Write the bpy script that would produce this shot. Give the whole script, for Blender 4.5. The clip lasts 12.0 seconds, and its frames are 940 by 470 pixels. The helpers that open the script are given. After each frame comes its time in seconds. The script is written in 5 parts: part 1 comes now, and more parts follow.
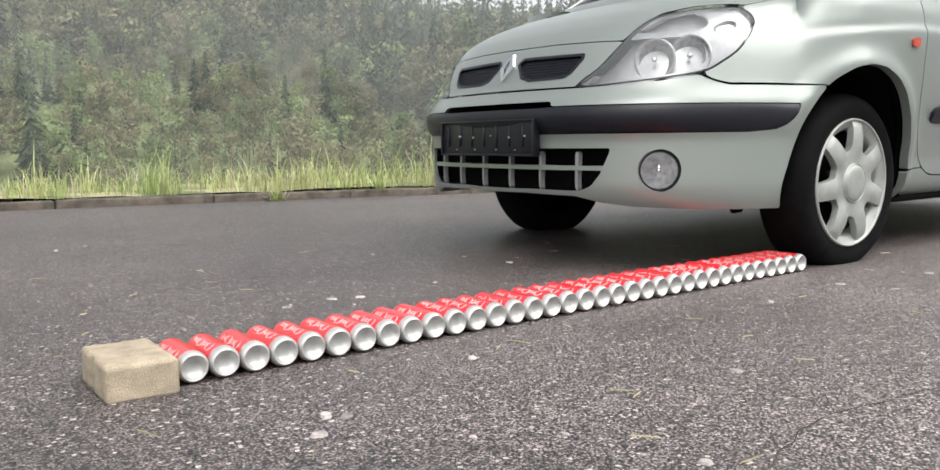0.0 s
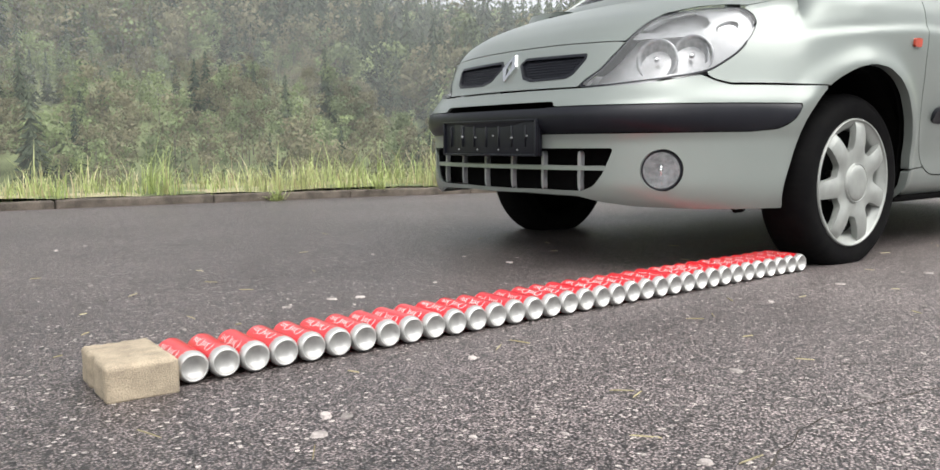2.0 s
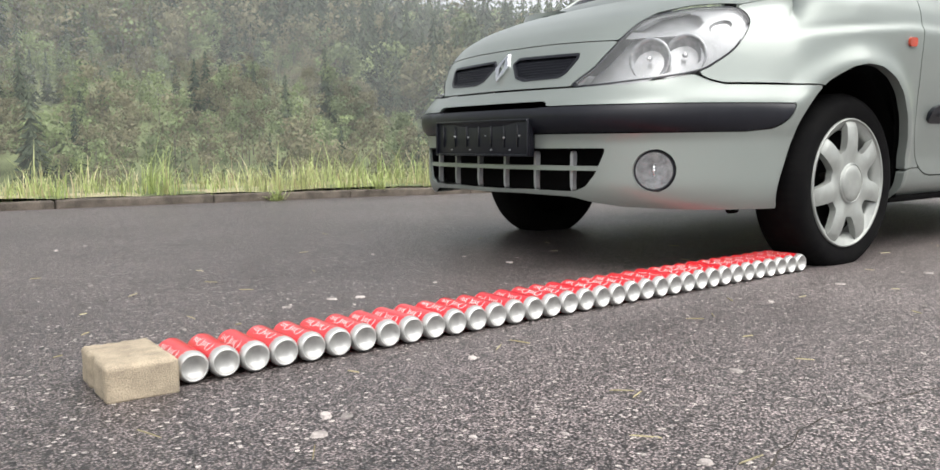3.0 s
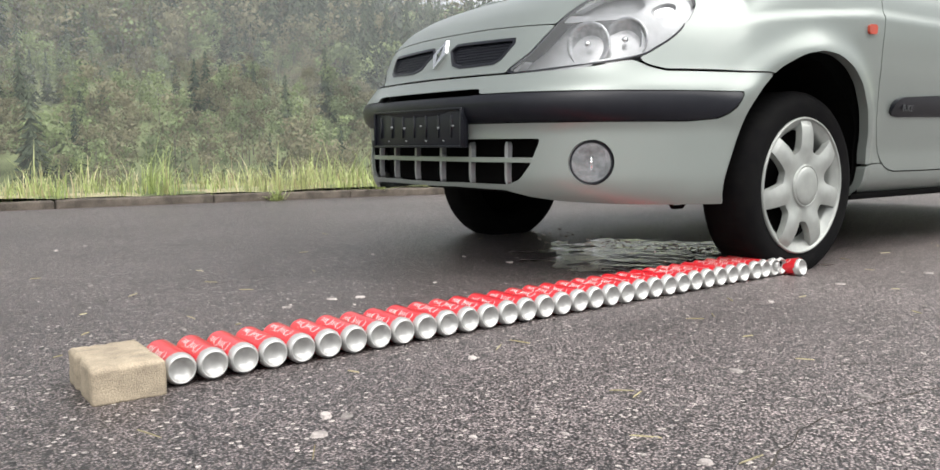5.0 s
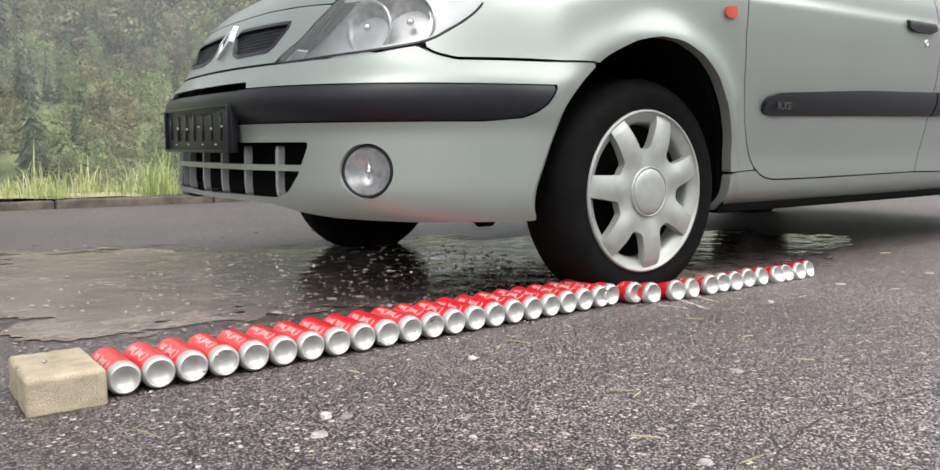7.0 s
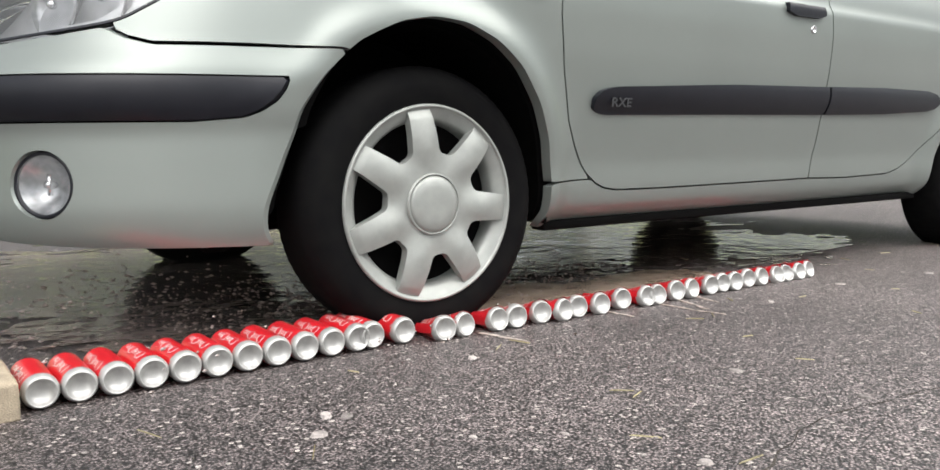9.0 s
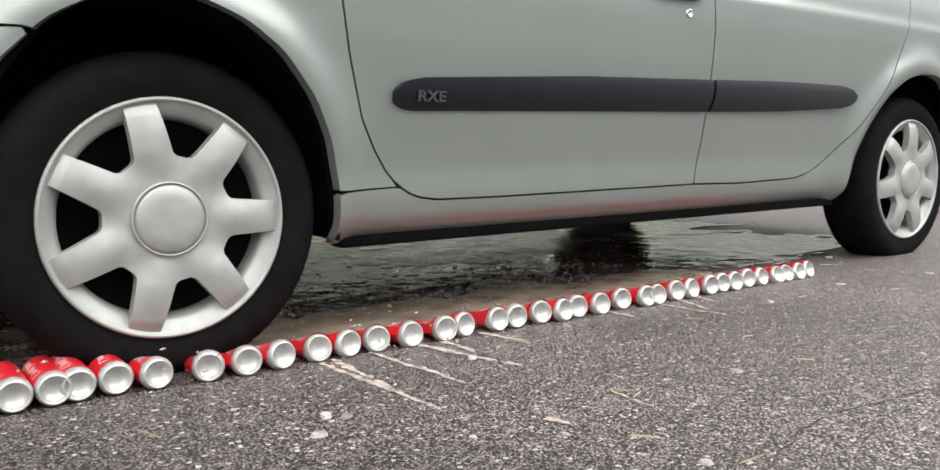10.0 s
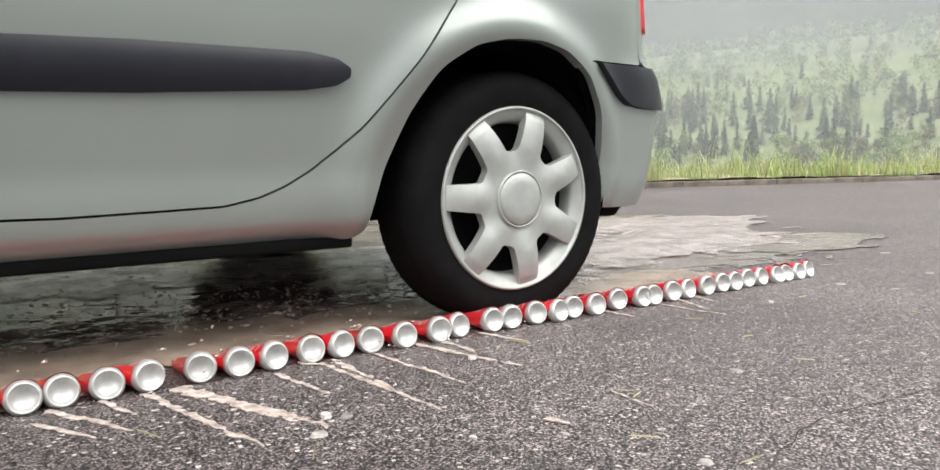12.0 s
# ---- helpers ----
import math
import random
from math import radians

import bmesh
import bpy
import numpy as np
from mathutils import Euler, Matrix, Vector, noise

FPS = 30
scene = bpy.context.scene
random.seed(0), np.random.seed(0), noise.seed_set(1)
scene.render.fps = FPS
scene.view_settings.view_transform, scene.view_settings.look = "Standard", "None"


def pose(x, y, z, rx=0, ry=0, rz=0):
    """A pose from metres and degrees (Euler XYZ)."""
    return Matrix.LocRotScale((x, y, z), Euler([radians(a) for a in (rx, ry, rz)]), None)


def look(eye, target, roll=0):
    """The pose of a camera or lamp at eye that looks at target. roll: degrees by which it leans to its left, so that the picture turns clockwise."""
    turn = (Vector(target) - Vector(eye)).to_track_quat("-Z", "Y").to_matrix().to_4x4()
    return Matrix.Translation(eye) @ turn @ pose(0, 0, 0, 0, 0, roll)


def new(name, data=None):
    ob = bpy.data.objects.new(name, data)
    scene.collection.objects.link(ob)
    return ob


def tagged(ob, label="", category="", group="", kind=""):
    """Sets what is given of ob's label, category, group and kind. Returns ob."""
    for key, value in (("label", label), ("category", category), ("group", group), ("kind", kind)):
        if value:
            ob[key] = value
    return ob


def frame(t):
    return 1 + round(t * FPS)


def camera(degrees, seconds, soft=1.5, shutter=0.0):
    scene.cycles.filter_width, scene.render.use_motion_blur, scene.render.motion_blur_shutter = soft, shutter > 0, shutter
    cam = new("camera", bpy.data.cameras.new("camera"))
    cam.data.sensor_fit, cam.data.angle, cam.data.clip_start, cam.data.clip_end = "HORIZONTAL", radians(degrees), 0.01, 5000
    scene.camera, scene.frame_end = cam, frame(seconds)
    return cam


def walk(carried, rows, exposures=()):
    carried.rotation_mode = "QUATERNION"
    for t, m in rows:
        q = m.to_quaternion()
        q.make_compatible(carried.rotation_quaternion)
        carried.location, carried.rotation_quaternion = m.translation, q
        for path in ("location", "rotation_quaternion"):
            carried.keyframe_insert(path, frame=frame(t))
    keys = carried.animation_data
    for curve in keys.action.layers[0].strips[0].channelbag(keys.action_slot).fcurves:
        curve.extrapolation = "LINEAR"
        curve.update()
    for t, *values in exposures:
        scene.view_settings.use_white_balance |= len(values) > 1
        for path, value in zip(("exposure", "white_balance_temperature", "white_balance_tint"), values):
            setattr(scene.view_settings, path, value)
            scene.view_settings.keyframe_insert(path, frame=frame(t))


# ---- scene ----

from collections import defaultdict

pi = math.pi
cam = camera(58.776, 12.0)
EYE = Vector((0, 0, 0.4094))
CAM = pose(0, 0, 0.4094, 83.694, 0, -36.05) @ pose(0, 0, 0, 0, 0, -0.343)
walk(cam, [(0, CAM), (12, CAM)], exposures=[(0, 1.44), (9, 1.42), (12, 1.56)])

# ---- sky and light: bright, hazy overcast ----
world = bpy.data.worlds.new("world")
scene.world = world
world.use_nodes = True
wn = world.node_tree.nodes
sky = wn.new("ShaderNodeTexSky")
sky.sky_type, sky.sun_disc = "NISHITA", False
SUN_EL, SUN_AZ = 51, 134
sky.sun_elevation, sky.sun_rotation = radians(SUN_EL), radians(-SUN_AZ)
sky.dust_density, sky.air_density = 4.0, 1.0
soft_sky = wn.new("ShaderNodeHueSaturation")
soft_sky.inputs["Saturation"].default_value = 0.22
world.node_tree.links.new(sky.outputs[0], soft_sky.inputs["Color"])
world.node_tree.links.new(soft_sky.outputs[0], wn["Background"].inputs[0])
wn["Background"].inputs[1].default_value = 0.09
sun = new("sun", bpy.data.lights.new("sun", "SUN"))
sun.data.energy, sun.data.angle, sun.data.color = 1.65, radians(60), (1, 0.97, 0.93)
az = radians(SUN_AZ)
sun.matrix_basis = look((math.sin(az) * 5, math.cos(az) * 5, 5 * math.tan(radians(SUN_EL))), (0, 0, 0))


# ---- materials ----
def mat(name, base, rough=0.5, metal=0.0, dark=None, scale=30.0, fine=0.0, bump=0.0, fine_scale=400.0, coat=0.0,
        pieces=0.0, spec=0.5, objrand=False):
    """A surface that varies at two scales between base and dark, with relief and, by piece, in tone."""
    m = bpy.data.materials.new(name)
    m.use_nodes = True
    nt, b = m.node_tree, m.node_tree.nodes["Principled BSDF"]
    b.inputs["Roughness"].default_value, b.inputs["Metallic"].default_value = rough, metal
    b.inputs["Coat Weight"].default_value, b.inputs["Coat Roughness"].default_value = coat, 0.06
    b.inputs["Specular IOR Level"].default_value = spec
    co = nt.nodes.new("ShaderNodeTexCoord")
    dark = dark or [c * 0.8 for c in base]
    n1 = nt.nodes.new("ShaderNodeTexNoise")
    n1.inputs["Scale"].default_value, n1.inputs["Detail"].default_value = scale, 4
    n2 = nt.nodes.new("ShaderNodeTexNoise")
    n2.inputs["Scale"].default_value, n2.inputs["Detail"].default_value = fine_scale, 2
    for n in (n1, n2):
        nt.links.new(co.outputs["Object"], n.inputs["Vector"])
    mix = nt.nodes.new("ShaderNodeMix")
    mix.data_type = "RGBA"
    mix.inputs[6].default_value, mix.inputs[7].default_value = (*base, 1), (*dark, 1)
    ramp = nt.nodes.new("ShaderNodeMapRange")
    ramp.inputs[1].default_value, ramp.inputs[2].default_value = 0.35, 0.65
    nt.links.new(n1.outputs[0], ramp.inputs[0])
    nt.links.new(ramp.outputs[0], mix.inputs[0])
    out = mix.outputs[2]
    if fine or pieces:
        v = nt.nodes.new("ShaderNodeMath")
        v.operation = "MULTIPLY_ADD"
        v.inputs[1].default_value, v.inputs[2].default_value = 2 * fine, 1 - fine
        nt.links.new(n2.outputs[0], v.inputs[0])
        val = v.outputs[0]
        if pieces:
            if objrand:
                g, sock = nt.nodes.new("ShaderNodeObjectInfo"), "Random"
            else:
                g, sock = nt.nodes.new("ShaderNodeNewGeometry"), "Random Per Island"
            w = nt.nodes.new("ShaderNodeMath")
            w.operation = "MULTIPLY_ADD"
            w.inputs[1].default_value, w.inputs[2].default_value = 2 * pieces, -pieces
            nt.links.new(g.outputs[sock], w.inputs[0])
            a = nt.nodes.new("ShaderNodeMath")
            nt.links.new(val, a.inputs[0])
            nt.links.new(w.outputs[0], a.inputs[1])
            val = a.outputs[0]
        hs = nt.nodes.new("ShaderNodeHueSaturation")
        nt.links.new(out, hs.inputs["Color"])
        nt.links.new(val, hs.inputs["Value"])
        out = hs.outputs[0]
    nt.links.new(out, b.inputs["Base Color"])
    if bump:
        bp = nt.nodes.new("ShaderNodeBump")
        bp.inputs["Strength"].default_value, bp.inputs["Distance"].default_value = bump, 0.002
        nt.links.new(n2.outputs[0], bp.inputs["Height"])
        nt.links.new(bp.outputs[0], b.inputs["Normal"])
    return m


def glass(name, tint=(1, 1, 1), rough=0.0):
    m = bpy.data.materials.new(name)
    m.use_nodes = True
    b = m.node_tree.nodes["Principled BSDF"]
    b.inputs["Base Color"].default_value = (*tint, 1)
    b.inputs["Transmission Weight"].default_value, b.inputs["Roughness"].default_value = 1, rough
    b.inputs["IOR"].default_value = 1.2
    return m


PAINT = mat("silver_paint", (0.232, 0.26, 0.244), 0.36, 0.4, (0.222, 0.248, 0.233), 3, 0.03, 0.015, 2500, coat=0.25)
BLACKP = mat("black_plastic", (0.0075, 0.0085, 0.0125), 0.36, 0, (0.010, 0.011, 0.0155), 20, 0.1, 0.05, 1500, spec=0.3)
# near-black: paints deep shade into cavities, also colours dark steel parts
DARK = mat("dark_parts_and_shade", (0.004, 0.004, 0.004), 0.9, 0, None, 20, 0.1, spec=0.05)
RUBBER = mat("tyre_rubber", (0.004, 0.004, 0.0045), 0.8, 0, (0.006, 0.006, 0.006), 25, 0.2, 0.15, 700, spec=0.06)
HUBCAP = mat("silver_hubcap", (0.32, 0.335, 0.318), 0.45, 0.4, (0.28, 0.295, 0.28), 30, 0.05, 0.02, 900)
CHROME = mat("chrome", (0.75, 0.76, 0.77), 0.12, 1.0)
REFLECTOR = mat("lamp_reflector", (0.40, 0.41, 0.42), 0.28, 0.85, (0.24, 0.25, 0.26), 60)
LAMPGREY = mat("lamp_housing", (0.30, 0.31, 0.32), 0.35, 0.3)
HOUSING = mat("lamp_bowl", (0.30, 0.31, 0.32), 0.3, 0.5)
LENS = bpy.data.materials.new("clear_lens")
LENS.use_nodes = True
lens_b = LENS.node_tree.nodes["Principled BSDF"]
lens_b.inputs["Alpha"].default_value, lens_b.inputs["Roughness"].default_value = 0.16, 0.03
lens_b.inputs["Base Color"].default_value = (0.5, 0.52, 0.53, 1)
WINDOW = glass("window_glass", (0.5, 0.55, 0.53))
AMBER = mat("red_amber_lens", (0.45, 0.06, 0.03), 0.2, 0, coat=0.6)
REDLENS = mat("red_tail_lens", (0.5, 0.02, 0.03), 0.2, 0, coat=0.6)
RED = mat("red_can_paint", (0.62, 0.02, 0.03), 0.3, 0.1, (0.56, 0.016, 0.025), 25, 0.06, 0.02, 600, coat=0.4)
WHITE = mat("white_print", (0.78, 0.74, 0.72), 0.4)
ALU = mat("bare_aluminium", (0.48, 0.48, 0.465), 0.36, 0.5, (0.40, 0.40, 0.39), 60, 0.05, 0.05, 500)
CONCRETE = mat("paver_concrete", (0.37, 0.31, 0.225), 0.92, 0, (0.25, 0.21, 0.155), 26, 0.4, 0.9, 380)
KERB = mat("kerb_stone", (0.125, 0.105, 0.085), 0.95, 0, (0.06, 0.05, 0.04), 12, 0.4, 0.6, 180, pieces=0.2, objrand=True)
GRASS = mat("grass_blade", (0.28, 0.36, 0.12), 0.6, 0, (0.40, 0.42, 0.21), 0.8, 0.1, 0, 3, pieces=0.45)
STRAW = mat("dry_grass", (0.58, 0.53, 0.34), 0.7, 0, (0.33, 0.28, 0.15), 3, 0.1, 0, 3, pieces=0.3)
SOIL = mat("verge_soil", (0.24, 0.25, 0.12), 0.95, 0, (0.33, 0.29, 0.19), 4, 0.4, 0.8, 60)
BARK = mat("bark", (0.13, 0.11, 0.09), 0.9, 0, (0.08, 0.07, 0.06), 1, 0.2)
FIR = mat("fir_needles", (0.035, 0.050, 0.033), 0.8, 0, (0.075, 0.095, 0.06), 0.09, 0.2, 0, 1, pieces=0.15, spec=0.1)
LEAF = mat("spring_leaves", (0.25, 0.31, 0.145), 0.75, 0, (0.10, 0.125, 0.07), 0.12, 0.2, 0, 1, pieces=0.15, spec=0.1)
TWIGS = mat("bare_twigs", (0.22, 0.205, 0.13), 0.85, 0, (0.11, 0.105, 0.065), 0.12, 0.2, 0, 1, pieces=0.15, spec=0.1)
HILL = mat("forest_floor", (0.12, 0.15, 0.065), 0.95, 0, (0.16, 0.185, 0.085), 0.05, 0.3, 0, 1)
FOAM = mat("cola_foam", (0.58, 0.50, 0.45), 0.35, 0, (0.42, 0.35, 0.31), 60, 0.2, 0.3, 300)


CRACK = mat("crack_dirt", (0.035, 0.03, 0.027), 0.95, 0, (0.07, 0.06, 0.05), 60, 0.3)


def translucent(m, share):
    """Leaves let light through."""
    nt = m.node_tree
    b = nt.nodes["Principled BSDF"]
    t = nt.nodes.new("ShaderNodeBsdfTranslucent")
    nt.links.new(b.inputs["Base Color"].links[0].from_socket, t.inputs[0])
    mix = nt.nodes.new("ShaderNodeMixShader")
    mix.inputs[0].default_value = share
    nt.links.new(b.outputs[0], mix.inputs[1])
    nt.links.new(t.outputs[0], mix.inputs[2])
    nt.links.new(mix.outputs[0], nt.nodes["Material Output"].inputs[0])


for leafy in (FIR, LEAF, TWIGS, GRASS, STRAW):
    translucent(leafy, 0.3)
STONE = mat("pale_chip", (0.36, 0.33, 0.31), 0.85, 0, (0.22, 0.2, 0.19), 40, 0.2, 0.2, 400, pieces=0.4)


def asphalt():
    m = mat("asphalt", (0.235, 0.197, 0.192), 0.46, 0, (0.16, 0.133, 0.13), 1.3, 0, 0, spec=0.75)
    nt, b = m.node_tree, m.node_tree.nodes["Principled BSDF"]
    old = b.inputs["Base Color"].links[0].from_socket
    co = nt.nodes.new("ShaderNodeTexCoord")
    vo = nt.nodes.new("ShaderNodeTexVoronoi")
    vo.inputs["Scale"].default_value = 235
    nt.links.new(co.outputs["Object"], vo.inputs["Vector"])
    sep = nt.nodes.new("ShaderNodeSeparateColor")
    nt.links.new(vo.outputs["Color"], sep.inputs[0])
    tone = nt.nodes.new("ShaderNodeMapRange")
    tone.inputs[1].default_value, tone.inputs[2].default_value = 0.0, 1.0
    tone.inputs[3].default_value, tone.inputs[4].default_value = 0.25, 1.75
    nt.links.new(sep.outputs[0], tone.inputs[0])
    gap = nt.nodes.new("ShaderNodeMapRange")
    gap.inputs[1].default_value, gap.inputs[2].default_value = 0.22, 0.66
    gap.inputs[3].default_value, gap.inputs[4].default_value = 1.0, 0.07
    nt.links.new(vo.outputs["Distance"], gap.inputs[0])
    mul = nt.nodes.new("ShaderNodeMath")
    mul.operation = "MULTIPLY"
    nt.links.new(tone.outputs[0], mul.inputs[0])
    nt.links.new(gap.outputs[0], mul.inputs[1])
    # worn grit where the binder is gone, plus painted light: shaped by noise, stronger towards the lot's open side
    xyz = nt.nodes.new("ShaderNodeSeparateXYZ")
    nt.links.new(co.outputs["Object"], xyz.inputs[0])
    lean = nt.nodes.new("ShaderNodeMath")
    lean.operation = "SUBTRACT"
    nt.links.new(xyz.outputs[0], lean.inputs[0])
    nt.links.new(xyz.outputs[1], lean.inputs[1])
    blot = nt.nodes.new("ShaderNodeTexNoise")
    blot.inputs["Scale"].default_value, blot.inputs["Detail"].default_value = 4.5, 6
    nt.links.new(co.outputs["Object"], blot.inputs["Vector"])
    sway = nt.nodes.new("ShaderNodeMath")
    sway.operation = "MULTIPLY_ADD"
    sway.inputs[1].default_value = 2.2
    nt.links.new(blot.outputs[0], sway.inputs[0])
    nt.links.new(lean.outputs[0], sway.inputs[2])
    worn_lit = nt.nodes.new("ShaderNodeMapRange")
    worn_lit.inputs[1].default_value, worn_lit.inputs[2].default_value = 0.3, 1.7
    worn_lit.inputs[3].default_value, worn_lit.inputs[4].default_value = 0.98, 1.40
    nt.links.new(sway.outputs[0], worn_lit.inputs[0])
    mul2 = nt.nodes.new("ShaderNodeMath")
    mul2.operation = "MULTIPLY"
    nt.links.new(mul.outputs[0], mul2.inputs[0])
    nt.links.new(worn_lit.outputs[0], mul2.inputs[1])
    # hand-sized mottling of the old surface
    mott = nt.nodes.new("ShaderNodeTexNoise")
    mott.inputs["Scale"].default_value, mott.inputs["Detail"].default_value, mott.inputs["Roughness"].default_value = 26, 6, 0.75
    nt.links.new(co.outputs["Object"], mott.inputs["Vector"])
    swing = nt.nodes.new("ShaderNodeMapRange")
    swing.inputs[1].default_value, swing.inputs[2].default_value = 0.32, 0.68
    swing.inputs[3].default_value, swing.inputs[4].default_value = 0.62, 1.36
    nt.links.new(mott.outputs[0], swing.inputs[0])
    mul3 = nt.nodes.new("ShaderNodeMath")
    mul3.operation = "MULTIPLY"
    nt.links.new(mul2.outputs[0], mul3.inputs[0])
    nt.links.new(swing.outputs[0], mul3.inputs[1])
    hs = nt.nodes.new("ShaderNodeHueSaturation")
    nt.links.new(old, hs.inputs["Color"])
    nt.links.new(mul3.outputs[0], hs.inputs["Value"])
    # scattered pale stones
    v2 = nt.nodes.new("ShaderNodeTexVoronoi")
    v2.inputs["Scale"].default_value = 85
    nt.links.new(co.outputs["Object"], v2.inputs["Vector"])
    s2 = nt.nodes.new("ShaderNodeSeparateColor")
    nt.links.new(v2.outputs["Color"], s2.inputs[0])
    pick = nt.nodes.new("ShaderNodeMath")
    pick.operation = "GREATER_THAN"
    pick.inputs[1].default_value = 0.87
    nt.links.new(s2.outputs[1], pick.inputs[0])
    near = nt.nodes.new("ShaderNodeMath")
    near.operation = "LESS_THAN"
    near.inputs[1].default_value = 0.33
    nt.links.new(v2.outputs["Distance"], near.inputs[0])
    both = nt.nodes.new("ShaderNodeMath")
    both.operation = "MULTIPLY"
    nt.links.new(pick.outputs[0], both.inputs[0])
    nt.links.new(near.outputs[0], both.inputs[1])
    mx = nt.nodes.new("ShaderNodeMix")
    mx.data_type = "RGBA"
    nt.links.new(both.outputs[0], mx.inputs[0])
    nt.links.new(hs.outputs[0], mx.inputs[6])
    mx.inputs[7].default_value = (0.42, 0.38, 0.35, 1)
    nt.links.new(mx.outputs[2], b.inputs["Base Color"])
    bp = nt.nodes.new("ShaderNodeBump")
    bp.inputs["Strength"].default_value, bp.inputs["Distance"].default_value = 0.7, 0.003
    nt.links.new(gap.outputs[0], bp.inputs["Height"])
    nt.links.new(bp.outputs[0], b.inputs["Normal"])
    return m


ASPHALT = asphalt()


def mist(name="thin_mist", scale=0.012, low=0.045, high=0.11, fading=False):
    """Thin drifting mist: mostly clear, the rest scatters light."""
    m = bpy.data.materials.new(name)
    m.use_nodes = True
    nt = m.node_tree
    nt.nodes.remove(nt.nodes["Principled BSDF"])
    co, n = nt.nodes.new("ShaderNodeTexCoord"), nt.nodes.new("ShaderNodeTexNoise")
    n.inputs["Scale"].default_value, n.inputs["Detail"].default_value = scale, 4
    nt.links.new(co.outputs["Object"], n.inputs["Vector"])
    r = nt.nodes.new("ShaderNodeMapRange")
    r.inputs[1].default_value, r.inputs[2].default_value = 0.3, 0.7
    r.inputs[3].default_value, r.inputs[4].default_value = low, high
    nt.links.new(n.outputs[0], r.inputs[0])
    share = r.outputs[0]
    if fading:
        # thinner towards both ends and the top of the veil
        axes = nt.nodes.new("ShaderNodeSeparateXYZ")
        nt.links.new(co.outputs["Generated"], axes.inputs[0])

        def calc(op, a, b):
            n_ = nt.nodes.new("ShaderNodeMath")
            n_.operation = op
            for k, v in enumerate((a, b)):
                if isinstance(v, float):
                    n_.inputs[k].default_value = v
                else:
                    nt.links.new(v, n_.inputs[k])
            return n_.outputs[0]
        along = calc("MULTIPLY", calc("MULTIPLY", axes.outputs[0], calc("SUBTRACT", 1.0, axes.outputs[0])), 4.0)
        share = calc("MULTIPLY", share, calc("MULTIPLY", along, calc("SUBTRACT", 1.0, axes.outputs[2])))
    d, e, t = nt.nodes.new("ShaderNodeBsdfDiffuse"), nt.nodes.new("ShaderNodeBsdfTranslucent"), nt.nodes.new("ShaderNodeBsdfTransparent")
    d.inputs[0].default_value = e.inputs[0].default_value = (0.85, 0.88, 0.90, 1)
    both, mix = nt.nodes.new("ShaderNodeMixShader"), nt.nodes.new("ShaderNodeMixShader")
    nt.links.new(d.outputs[0], both.inputs[1])
    nt.links.new(e.outputs[0], both.inputs[2])
    nt.links.new(share, mix.inputs[0])
    nt.links.new(t.outputs[0], mix.inputs[1])
    nt.links.new(both.outputs[0], mix.inputs[2])
    nt.links.new(mix.outputs[0], nt.nodes["Material Output"].inputs[0])
    return m


def thin(m, scale, low, high):
    """Patchy foam through which the ground shows."""
    nt, b = m.node_tree, m.node_tree.nodes["Principled BSDF"]
    co, n, r = nt.nodes.new("ShaderNodeTexCoord"), nt.nodes.new("ShaderNodeTexNoise"), nt.nodes.new("ShaderNodeMapRange")
    n.inputs["Scale"].default_value, n.inputs["Detail"].default_value = scale, 5
    r.inputs[1].default_value, r.inputs[2].default_value = 0.35, 0.62
    r.inputs[3].default_value, r.inputs[4].default_value = low, high
    nt.links.new(co.outputs["Object"], n.inputs["Vector"])
    nt.links.new(n.outputs[0], r.inputs[0])
    nt.links.new(r.outputs[0], b.inputs["Alpha"])


thin(FOAM, 45, 0.5, 0.97)
MIST = mist()
SPRAY = mist("fine_spray", 4.0, 0.1, 0.75, True)


def wet_film():
    m = mat("wet_cola_film", (0.15, 0.122, 0.11), 0.07, 0, (0.27, 0.22, 0.20), 5, 0, 0, spec=0.9)
    nt, b = m.node_tree, m.node_tree.nodes["Principled BSDF"]
    co = nt.nodes.new("ShaderNodeTexCoord")
    n = nt.nodes.new("ShaderNodeTexNoise")
    n.inputs["Scale"].default_value, n.inputs["Detail"].default_value = 9, 3
    nt.links.new(co.outputs["Object"], n.inputs["Vector"])
    bp = nt.nodes.new("ShaderNodeBump")
    bp.inputs["Strength"].default_value, bp.inputs["Distance"].default_value = 0.28, 0.02
    nt.links.new(n.outputs[0], bp.inputs["Height"])
    nt.links.new(bp.outputs[0], b.inputs["Normal"])
    return m


WET = wet_film()
# foamy film made pale: the bright sky reflection is painted into its colour
FILM = mat("foam_and_sky_sheen", (0.60, 0.54, 0.52), 0.2, 0, (0.46, 0.40, 0.38), 7, 0.1, 1.0, 70, spec=1.0)
thin(FILM, 7, 0.3, 0.95)
COLA = mat("brown_cola_foam", (0.36, 0.28, 0.22), 0.2, 0, (0.22, 0.165, 0.13), 9, 0.15, 0.2, 200)


# ---- mesh helpers ----
def part(name, bm, material, parent=None, label="", smooth=True):
    """Links a bmesh as ONE mesh object, under a thing or a part when one is given."""
    me = bpy.data.meshes.new(name)
    bmesh.ops.recalc_face_normals(bm, faces=bm.faces)
    bm.to_mesh(me)
    bm.free()
    me.materials.append(material)
    if smooth:
        me.polygons.foreach_set("use_smooth", [True] * len(me.polygons))
    ob = new(name, me)
    if parent:
        ob.parent = parent
    if label:
        ob["label"] = label
    return ob


